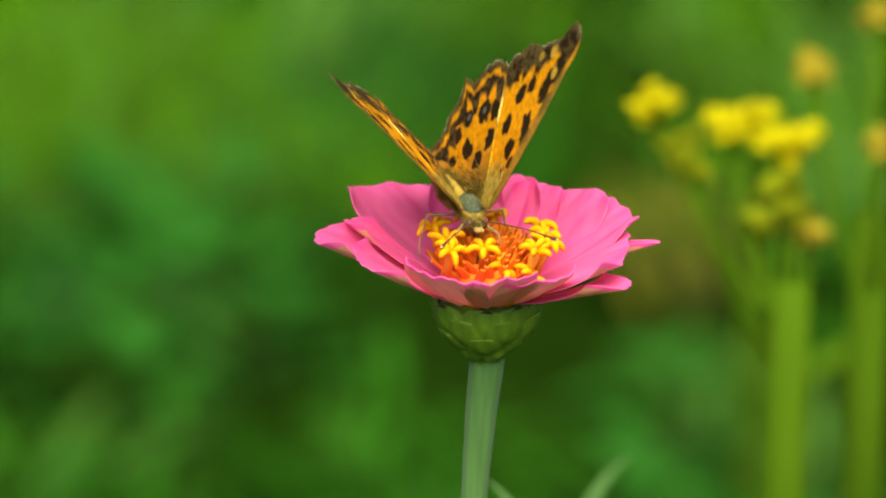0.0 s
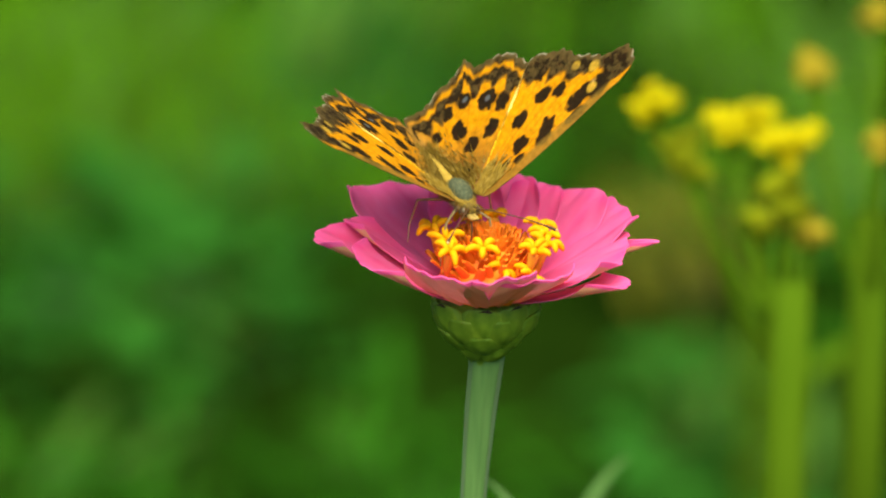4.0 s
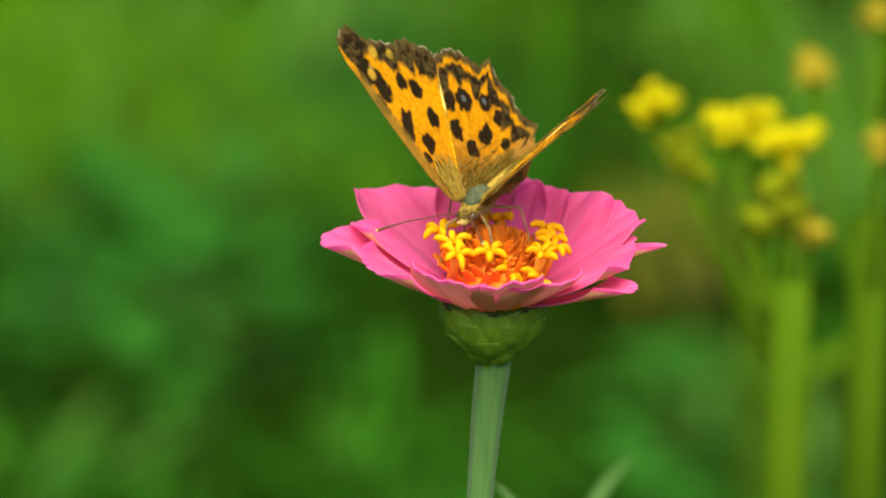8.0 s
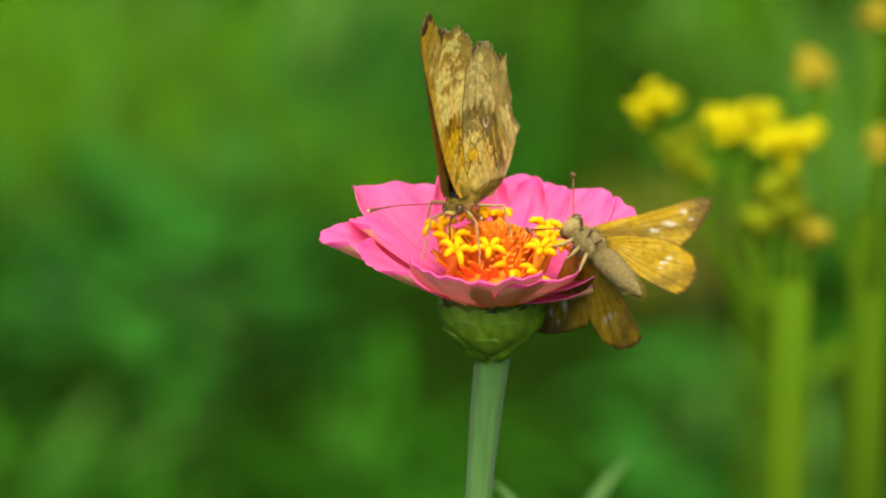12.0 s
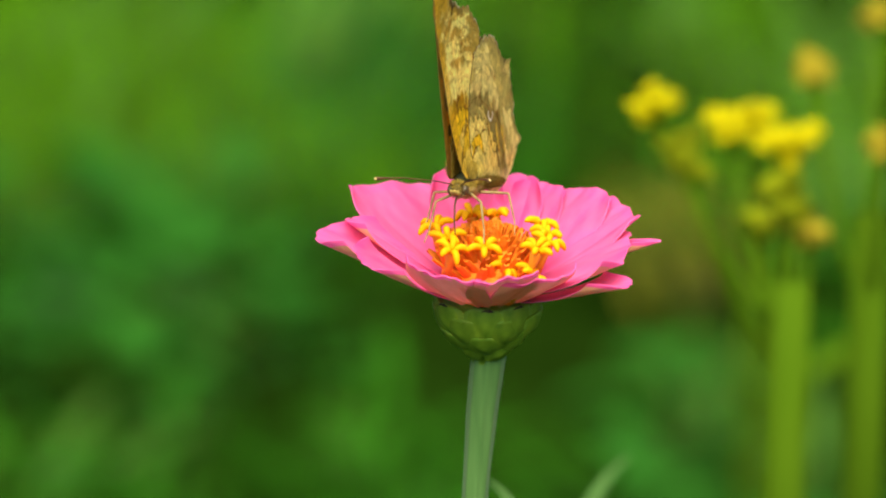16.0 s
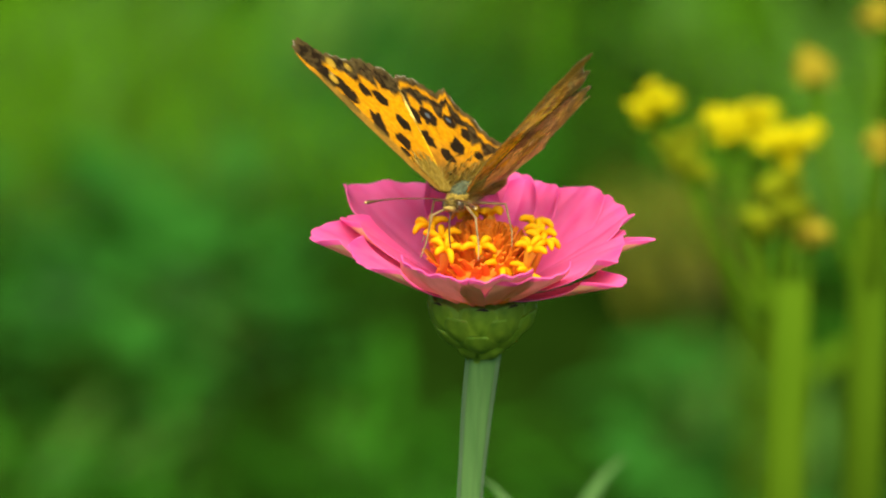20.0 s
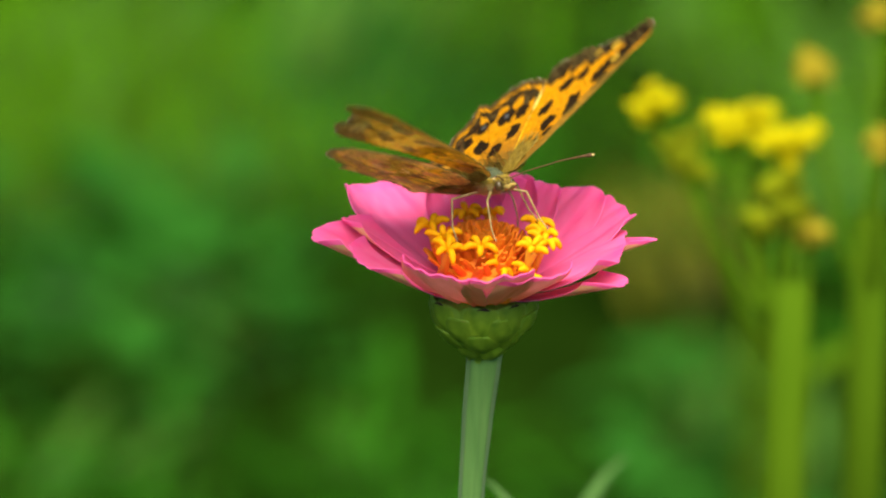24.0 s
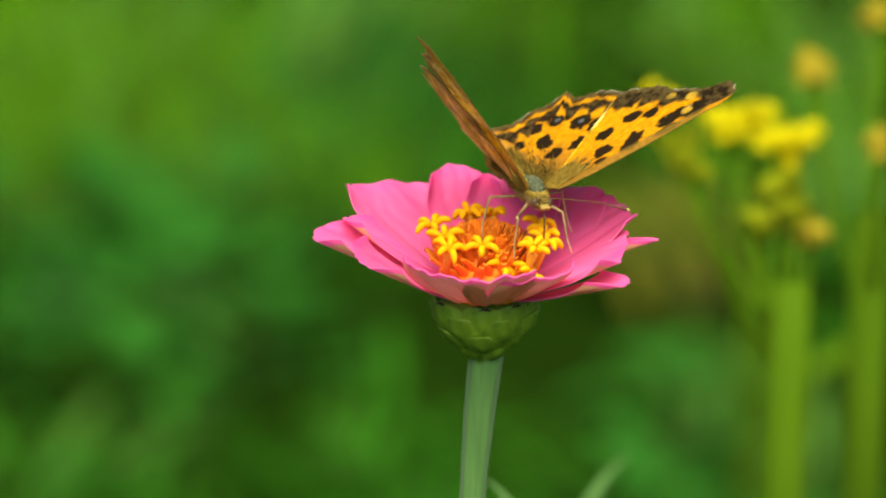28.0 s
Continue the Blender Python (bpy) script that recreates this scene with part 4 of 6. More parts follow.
grass(-0.043, 1.417, 0.045, 20, M_GRASS, 164)
grass(-0.028, 1.445, 0.045, 18, M_BLUE, 165)
grass(-0.004, 1.414, 0.045, 12, M_LEAF, 166)
grass(0.009, 1.415, 0.045, 12, M_LEAF, 167)
grass(0.025, 1.447, 0.045, 6, M_LEAF, 168)
grass(0.072, 1.414, 0.045, 1, M_LEAF, 170)
grass(0.084, 1.431, 0.045, 6, M_GRASS, 171)
grass(0.097, 1.414, 0.045, 7, M_GRASS, 172)
grass(0.124, 1.416, 0.045, 11, M_GRASS, 173)
grass(0.148, 1.420, 0.045, 16, M_GRASS, 174)
grass(0.159, 1.441, 0.045, 14, M_GRASS, 175)
grass(-0.174, 1.391, 0.045, 24, M_GRASS, 176)
feathery(-0.160, 1.366, 0.033, 6, 0.034, M_BLUE, 177)
feathery(-0.136, 1.366, 0.033, 5, 0.034, M_LEAF, 178)
feathery(-0.119, 1.380, 0.033, 8, 0.034, M_BLUE, 179)
grass(-0.102, 1.393, 0.045, 29, M_GRASS, 180)
grass(-0.078, 1.394, 0.045, 23, M_GRASS, 181)
feathery(-0.060, 1.379, 0.033, 2, 0.034, M_BLUE, 182)
grass(-0.026, 1.391, 0.045, 14, M_GRASS, 184)
lance(-0.008, 1.379, 0.033, 3, 0.034, M_LEAF, 185)
lance(0.016, 1.384, 0.033, 2, 0.034, M_LEAF, 186)
lance(0.029, 1.381, 0.033, 1, 0.034, M_LEAF, 187)
lance(0.072, 1.374, 0.033, 1, 0.034, M_LEAF, 188)
grass(0.091, 1.391, 0.045, 6, M_GRASS, 189)
lance(0.109, 1.369, 0.033, 3, 0.034, M_LEAF, 190)
lance(0.116, 1.384, 0.033, 3, 0.034, M_LEAF, 191)
grass(0.137, 1.398, 0.045, 14, M_GRASS, 192)
lance(0.161, 1.367, 0.033, 5, 0.034, M_LEAF, 193)
feathery(-0.168, 1.327, 0.033, 5, 0.034, M_LEAF, 194)
feathery(-0.147, 1.343, 0.033, 8, 0.034, M_BLUE, 195)
feathery(-0.134, 1.315, 0.033, 4, 0.034, M_BLUE, 196)
feathery(-0.118, 1.332, 0.033, 5, 0.034, M_BLUE, 197)
feathery(-0.101, 1.325, 0.033, 4, 0.034, M_BLUE, 198)
feathery(-0.082, 1.350, 0.033, 3, 0.034, M_BLUE, 199)
feathery(-0.063, 1.348, 0.033, 2, 0.034, M_LEAF, 200)
lance(-0.038, 1.347, 0.033, 1, 0.034, M_LEAF, 201)
lance(-0.032, 1.323, 0.033, 1, 0.034, M_LEAF, 202)
lance(-0.013, 1.335, 0.033, 2, 0.034, M_LEAF, 203)
lance(0.015, 1.341, 0.033, 1, 0.034, M_LEAF, 204)
lance(0.064, 1.348, 0.033, 2, 0.034, M_LEAF, 205)
lance(0.084, 1.322, 0.033, 2, 0.030, M_OLIVE, 206, "low herb with dull olive leaves")
lance(0.106, 1.348, 0.033, 3, 0.034, M_LEAF, 207)
lance(0.118, 1.338, 0.033, 3, 0.034, M_LEAF, 208)
lance(0.143, 1.341, 0.033, 4, 0.034, M_LEAF, 209)
lance(0.156, 1.342, 0.033, 4, 0.034, M_LEAF, 210)
feathery(-0.173, 1.301, 0.033, 4, 0.034, M_BLUE, 211)
feathery(-0.152, 1.277, 0.033, 3, 0.034, M_BLUE, 212)
feathery(-0.137, 1.291, 0.033, 2, 0.034, M_BLUE, 213)
feathery(-0.121, 1.278, 0.033, 3, 0.034, M_BLUE, 214)
feathery(-0.080, 1.286, 0.033, 7, 0.034, M_BLUE, 216)
feathery(-0.061, 1.280, 0.033, 3, 0.034, M_BLUE, 217)
lance(-0.039, 1.279, 0.033, 1, 0.034, M_LEAF, 218)
lance(0.063, 1.298, 0.033, 1, 0.030, M_OLIVE, 221, "low herb with dull olive leaves")
lance(0.077, 1.270, 0.033, 1, 0.030, M_OLIVE, 222, "low herb with dull olive leaves")
lance(0.114, 1.291, 0.033, 2, 0.034, M_LEAF, 224)
lance(0.132, 1.287, 0.033, 3, 0.034, M_LEAF, 225)
lance(0.148, 1.286, 0.033, 3, 0.034, M_LEAF, 226)
feathery(-0.168, 1.255, 0.033, 2, 0.034, M_BLUE, 227)
feathery(-0.154, 1.248, 0.033, 2, 0.034, M_BLUE, 228)
feathery(-0.109, 1.229, 0.033, 1, 0.034, M_BLUE, 229)
feathery(-0.089, 1.253, 0.033, 1, 0.034, M_BLUE, 230)
feathery(-0.083, 1.230, 0.033, 2, 0.034, M_BLUE, 231)
feathery(-0.057, 1.231, 0.033, 1, 0.034, M_BLUE, 232)
lance(0.082, 1.241, 0.033, 1, 0.034, M_LEAF, 234)
lance(0.111, 1.255, 0.033, 1, 0.034, M_LEAF, 236)
lance(0.135, 1.251, 0.033, 2, 0.034, M_LEAF, 237)
lance(0.155, 1.241, 0.033, 2, 0.034, M_LEAF, 238)
feathery(-0.161, 1.193, 0.033, 1, 0.034, M_BLUE, 239)
feathery(-0.143, 1.212, 0.033, 1, 0.034, M_BLUE, 240)
feathery(-0.124, 1.205, 0.033, 1, 0.034, M_BLUE, 241)
feathery(-0.116, 1.206, 0.033, 1, 0.034, M_BLUE, 242)
feathery(-0.091, 1.205, 0.033, 1, 0.034, M_BLUE, 243)
feathery(-0.077, 1.210, 0.033, 1, 0.034, M_BLUE, 244)
lance(-0.037, 1.184, 0.033, 1, 0.034, M_LEAF, 246)
broad(0.077, 1.200, 0.033, 4, 0.030, M_BLUE, 248)
broad(0.090, 1.203, 0.033, 3, 0.030, M_BLUE, 249)
feathery(-0.104, 1.164, 0.033, 2, 0.034, M_BLUE, 250)
feathery(-0.094, 1.157, 0.033, 2, 0.034, M_BLUE, 251)
lance(-0.068, 1.146, 0.033, 1, 0.034, M_LEAF, 252)
lance(-0.040, 1.151, 0.033, 1, 0.034, M_LEAF, 254)
lance(-0.021, 1.159, 0.033, 2, 0.034, M_LEAF, 255)
lance(-0.006, 1.164, 0.033, 1, 0.034, M_LEAF, 256)
broad(0.072, 1.168, 0.033, 3, 0.030, M_BLUE, 257)
lance(-0.158, 1.116, 0.033, 2, 0.034, M_LEAF, 258)
lance(-0.136, 1.120, 0.033, 1, 0.034, M_LEAF, 259)
lance(-0.122, 1.121, 0.033, 1, 0.034, M_LEAF, 260)
lance(-0.112, 1.124, 0.033, 2, 0.034, M_LEAF, 261)
lance(-0.094, 1.118, 0.033, 2, 0.034, M_LEAF, 262)
lance(-0.069, 1.126, 0.033, 1, 0.034, M_LEAF, 263)
lance(-0.060, 1.121, 0.033, 1, 0.034, M_LEAF, 264)
lance(-0.035, 1.108, 0.033, 7, 0.034, M_LEAF, 265)
lance(-0.030, 1.132, 0.033, 7, 0.034, M_LEAF, 266)
lance(-0.003, 1.119, 0.033, 4, 0.034, M_LEAF, 267)
lance(0.002, 1.121, 0.033, 2, 0.034, M_LEAF, 268)
lance(0.029, 1.108, 0.033, 2, 0.034, M_LEAF, 269)
lance(0.038, 1.129, 0.033, 1, 0.034, M_LEAF, 270)
broad(0.058, 1.113, 0.033, 4, 0.030, M_BLUE, 271)
broad(0.136, 1.114, 0.033, 1, 0.030, M_BLUE, 272)
lance(-0.158, 1.092, 0.033, 5, 0.034, M_LEAF, 273)
lance(-0.135, 1.083, 0.033, 6, 0.034, M_LEAF, 274)
lance(-0.120, 1.094, 0.033, 5, 0.034, M_LEAF, 275)
lance(-0.104, 1.067, 0.033, 2, 0.034, M_LEAF, 276)
lance(-0.083, 1.081, 0.033, 2, 0.034, M_LEAF, 277)
lance(-0.075, 1.067, 0.033, 2, 0.034, M_LEAF, 278)
lance(-0.059, 1.093, 0.033, 2, 0.034, M_LEAF, 279)
lance(-0.038, 1.082, 0.033, 5, 0.034, M_LEAF, 280)
lance(-0.022, 1.068, 0.033, 8, 0.034, M_LEAF, 281)
lance(-0.014, 1.085, 0.033, 9, 0.034, M_LEAF, 282)
lance(0.011, 1.089, 0.033, 3, 0.034, M_LEAF, 283)
lance(0.027, 1.080, 0.033, 3, 0.034, M_LEAF, 284)
lance(0.047, 1.085, 0.033, 6, 0.034, M_LEAF, 285)
broad(0.053, 1.088, 0.033, 6, 0.030, M_BLUE, 286)
broad(0.070, 1.068, 0.033, 6, 0.030, M_BLUE, 287)
broad(0.085, 1.088, 0.033, 3, 0.030, M_BLUE, 288)
broad(0.106, 1.068, 0.033, 3, 0.030, M_BLUE, 289)
broad(0.120, 1.088, 0.033, 3, 0.030, M_BLUE, 290)
broad(0.133, 1.093, 0.033, 1, 0.030, M_BLUE, 291)
lance(0.059, 0.463, 0.340, 8, 0.025, M_STALK, 292)
lance(0.062, 0.459, 0.329, 8, 0.025, M_STALK, 293)
lance(0.065, 0.455, 0.317, 8, 0.025, M_STALK, 294)
lance(0.069, 1.353, 0.026, 6, 0.030, M_OLIVE, 800, "low herb with dull olive leaves")
lance(0.079, 1.342, 0.026, 6, 0.030, M_OLIVE, 801, "low herb with dull olive leaves")
lance(0.088, 1.359, 0.026, 6, 0.030, M_OLIVE, 802, "low herb with dull olive leaves")
lance(0.078, 1.371, 0.026, 6, 0.030, M_OLIVE, 803, "low herb with dull olive leaves")
lance(0.091, 1.336, 0.026, 6, 0.030, M_OLIVE, 804, "low herb with dull olive leaves")
lance(0.065, 1.336, 0.026, 6, 0.030, M_OLIVE, 805, "low herb with dull olive leaves")
# arching tufts of longer, paler grass
long_grass(-0.172, 1.577, 40, 0.06, 8, 700)
long_grass(-0.148, 1.591, 30, 0.06, 9, 701)
long_grass(-0.156, 1.399, 60, 0.05, 7, 702)
long_grass(-0.121, 1.411, 20, 0.05, 8, 703)
long_grass(-0.101, 1.424, 15, 0.05, 8, 704)
long_grass(-0.068, 1.556, 50, 0.06, 14, 705)
long_grass(-0.060, 1.591, 70, 0.06, 14, 706)
long_grass(-0.076, 1.305, 160, 0.04, 6, 707)
long_grass(0.097, 1.584, 100, 0.05, 7, 708)
long_grass(0.146, 1.501, 85, 0.07, 9, 709)
long_grass(0.143, 1.393, 90, 0.06, 7, 710)
long_grass(0.074, 1.188, 30, 0.035, 7, 711)
long_grass(0.094, 1.261, 150, 0.03, 5, 712)
long_grass(-0.140, 1.148, 20, 0.04, 7, 713)
long_grass(-0.103, 1.163, 10, 0.035, 7, 714)
long_grass(-0.021, 1.148, 170, 0.03, 5, 715)
long_grass(0.117, 1.148, 80, 0.035, 6, 716)
# low grass further off and around, thinner
rnd = random.Random(12)
for k in range(8):
    grass(rnd.uniform(-0.7, 0.7), rnd.uniform(2.5, 3.2), 0.06, 14, M_LEAF if k % 3 else M_GRASS, k)
# the same growth to both sides of the flower and behind the lens
for k in range(110):
    x, y = rnd.uniform(0.26, 1.6) * rnd.choice((-1, 1)), rnd.uniform(-1.2, 3.2)
    if k % 3:
        lance(x, y, rnd.uniform(0.02, 0.06), 5, 0.05, M_LEAF, 400 + k)
    else:
        grass(x, y, 0.07, 7, M_GRASS if k % 2 else M_LEAF, 400 + k)


def meadow():
    """Short grass over the ground all round, outside the planted strip."""
    rng = np.random.RandomState(8)
    n = 26000
    far = rng.uniform(0, 1, n) ** 0.6 * 7.0
    a = rng.uniform(0, 2 * np.pi, n)
    x, y = far * np.cos(a), 0.6 + far * np.sin(a)
    keep = ~((np.abs(x) < 0.27) & (y > -0.75) & (y < 2.1))
    x, y = x[keep], y[keep]
    n = len(x)
    h, w, lean, b = rng.uniform(0.03, 0.08, n), rng.uniform(0.002, 0.005, n), rng.uniform(0.2, 0.9, n), rng.uniform(0, 2 * np.pi, n)
    dx, dy = np.cos(b), np.sin(b)
    rows = []
    for u, half in ((-0.1, 1.0), (0.5, 0.8), (1.0, 0.05)):
        cx, cy, cz = x + dx * lean * h * u * u, y + dy * lean * h * u * u, h * u
        rows += [np.c_[cx - dy * w * half, cy + dx * w * half, cz], np.c_[cx + dy * w * half, cy - dx * w * half, cz]]
    verts = np.stack(rows, 1).reshape(-1, 3)
    base = np.arange(n)[:, None] * 6
    faces = np.concatenate([base + (0, 1, 3, 2), base + (2, 3, 5, 4)])
    tagged(new("meadow_grass", mesh("meadow_grass", verts.tolist(), faces.tolist(), (M_LEAF,))), "short green meadow grass around the flower", "grass", kind="stuff")


meadow()


# ---- the small brown visitor ----
SKIP_FORE = ((0.2, 1.0), (1.5, 2.2), (6.0, 4.4), (11.0, 6.6), (14.6, 8.2), (16.0, 8.4), (16.4, 7.6), (15.4, 5.4), (13.6, 2.6), (11.8, 0.2), (10.6, -1.2), (8.0, -1.2), (4.0, -0.9), (0.6, -0.6))
SKIP_HIND = ((0.4, 0.6), (3.0, 1.2), (7.0, 0.8), (9.8, -0.8), (11.0, -3.2), (10.4, -5.6), (9.0, -7.6), (7.4, -9.0), (6.0, -9.8), (4.6, -8.6), (2.6, -6.0), (1.0, -2.6), (0.5, -0.8))
SKIP_MARKS = {False: ((12.4, 5.6, 0.5, 0.3), (10.2, 3.3, 0.9, 0.5), (8.0, 1.8, 0.6, 0.4), (13.2, 4.4, 0.35, 0.25)), True: ((6.6, -4.0, 0.5, 0.3), (7.6, -3.2, 0.45, 0.3), (5.7, -4.8, 0.35, 0.25))}


def plain_wing(name, line, hind, side):
    nb, nr = 90, 46
    edge, on = outline(line, nb, 5, 10)
    hub = np.array((0.35, 0.2))
    rho = np.linspace(0.0, 1.0, nr) ** 0.8
    x = (hub[0] + rho[:, None] * (edge[:, 0] - hub[0])[None]).ravel()
    y = (hub[1] + rho[:, None] * (edge[:, 1] - hub[1])[None]).ravel()
    span, gap = np.hypot(x, y), (1 - np.repeat(rho, nb)) * np.hypot(x, y)
    ang = np.arctan2(y - hub[1], x - hub[0])
    top = np.tile(np.array((0.050, 0.030, 0.014)), (len(x), 1))
    top = blend(top, (0.17, 0.11, 0.035), 0.8 * soft(span - 5.5, 5.0))
    low = np.tile(np.array((0.46, 0.28, 0.014)), (len(x), 1))
    low = blend(low, (0.52, 0.35, 0.05), 0.7 * soft(0.5 - cloud(x * 0.7, y * 0.7, 5), 0.3))
    low = blend(low, (0.12, 0.08, 0.025), 0.55 * soft(np.abs(y - 0.3 * x + (0.6 if not hind else 9)) - 1.1, 1.6))
    low = blend(low, (0.09, 0.06, 0.03), 0.8 * soft(4.0 - span if hind else (13.2 - x), 3.0) * (0.0 if hind else 1.0))
    vein = np.zeros_like(x)
    for a in np.linspace(-1.1, 0.1, 7) if hind else np.linspace(0.0, 0.5, 6):
        vein = np.maximum(vein, soft(np.abs(ang - a) * span - 0.07, 0.15))
    low, top = blend(low, (0.07, 0.045, 0.015), 0.6 * vein), blend(top, (0.03, 0.02, 0.01), 0.5 * vein)
    low = blend(low, (0.05, 0.03, 0.015), 0.8 * soft(gap - 0.35, 0.3))
    for cx, cy, a, b in SKIP_MARKS[hind]:
        m = soft(np.hypot((x - cx) / a, (y - cy) / b) - 1, 0.4)
        top, low = blend(top, (0.75, 0.72, 0.62), m), blend(low, (0.55, 0.5, 0.4), 0.8 * m)
    z = 0.4 * np.sin(np.clip(span / 18, 0, 1) * math.pi) + 0.06 * np.sin(ang * 24) * np.clip(span / 6, 0, 1)
    pts = (np.c_[x, y, z].reshape(nr, nb, 3) * MM)
    turn = lambda c: c.reshape(nr, nb, 3)[:, ::-1].reshape(-1, 3)
    if side > 0:
        pts, top, low = pts[:, ::-1], turn(top), turn(low)
    else:
        pts = pts * np.array((-1, 1, 1))
    v, f1, f2, f3 = slab(pts, 0.08 * MM)
    return wing_skin(name, v, f1 + f2 + f3, top, low)


def build_skipper():
    b = thing("skipper", "small brown skipper with pale wing spots flying past the flower", "butterfly")
    tan = (0.18, 0.14, 0.06)
    part("thorax", body_mesh("thorax", [blob((0, 0.4 * MM, 0), (1.7 * MM, 2.7 * MM, 1.75 * MM))], [tan], [hairs((0, 0.4 * MM, 0), (1.7 * MM, 2.7 * MM, 1.75 * MM), 700, 0.9 * MM, 21, tone=0.5)]), b, "furry tan thorax")
    part("abdomen", body_mesh("abdomen", [tube([(0, (-1.5 - 1.05 * i) * MM, (-0.1 - 0.1 * i) * MM) for i in range(9)], [r * MM for r in (1.1, 1.5, 1.6, 1.55, 1.45, 1.3, 1.05, 0.7, 0.2)], 14)], [(0.16, 0.12, 0.05)],
                              [hairs((0, -5.4 * MM, -0.5 * MM), (1.55 * MM, 4.6 * MM, 1.5 * MM), 400, 0.6 * MM, 22, 1.2, tone=0.5)]), b)
    head = part("head", body_mesh("head", [blob((0, 3.7 * MM, 0), (1.35 * MM, 1.0 * MM, 1.1 * MM))], [(0.32, 0.24, 0.10)], [hairs((0, 3.7 * MM, 0), (1.35 * MM, 1.0 * MM, 1.1 * MM), 300, 0.5 * MM, 23, -0.2, tone=0.5)]), b)
    wings = {}
    for s in (1, -1):
        v, f = blob((s * 1.15 * MM, 3.95 * MM, 0.1 * MM), (0.6 * MM, 0.75 * MM, 0.78 * MM), 10, 14)
        part("eye", mesh("eye", v, f, (M_EYE,)), head, "large dark brown eye")
        ant = part("antenna", limb(((s * 0.5, 4.4, 0.6), (s * 2.4, 7.2, 1.6), (s * 3.9, 9.2, 2.2)), (0.1, 0.09, 0.12), M_ANT), b)
        v, f = blob((s * 4.2 * MM, 9.6 * MM, 2.3 * MM), (0.3 * MM, 0.5 * MM, 0.28 * MM), 8, 10)
        part("antenna_club", mesh("club", v, f, (M_ANT,)), ant)
        for k in range(3):
            part("leg", limb(((s * 0.7, 1.8 - 1.3 * k, -1.2), (s * 2.0, 1.6 - 2.0 * k, -3.0), (s * 2.2, 0.8 - 2.4 * k, -5.2)), (0.25, 0.2, 0.08), M_LEG), b)
        wings["fore", s] = part("forewing", plain_wing("forewing", SKIP_FORE, False, s), b, "dark brown forewing with small white spots")
        wings["hind", s] = part("hindwing", plain_wing("hindwing", SKIP_HIND, True, s), b, "brown hindwing with a row of pale spots")
    return b, wings


SKIPPER, SKIP_WINGS = build_skipper()


def skip_wing(s, lift, hind, sweep=0.0):
    return Matrix.Translation(Vector((s * 1.0, -0.2 if hind else 1.5, 0.55 if hind else 0.8)) * MM) @ pose(0, 0, 0, 0, -s * lift, 0) @ pose(0, 0, 0, 0, 0, s * sweep)


def flight(x, y, z, turn, nod, lean):
    return Matrix.Translation(Vector((x * MM, y * MM, FLOWER_Z + z * MM))) @ pose(0, 0, 0, 0, 0, turn) @ pose(0, 0, 0, nod, 0, 0) @ pose(0, 0, 0, 0, lean, 0)


# ---- what moves ----
def stance(x, y, z, turn, nod, lean):
    """The butterfly's pose in millimetres from the flower's heart; turn 0 faces the lens."""
    return Matrix.Translation(Vector((x * MM, y * MM, FLOWER_Z + z * MM))) @ pose(0, 0, 0, 0, 0, 180 + turn) @ pose(0, 0, 0, nod, 0, 0) @ pose(0, 0, 0, 0, lean, 0)

def sway(dx, dy):
    """The flower bent by the wind about its foot; dx and dy in millimetres at the blossom."""
    return Matrix.Translation(ZINNIA_BASE) @ pose(0, 0, 0, math.degrees(-dy / 500), math.degrees(dx / 500), 0)

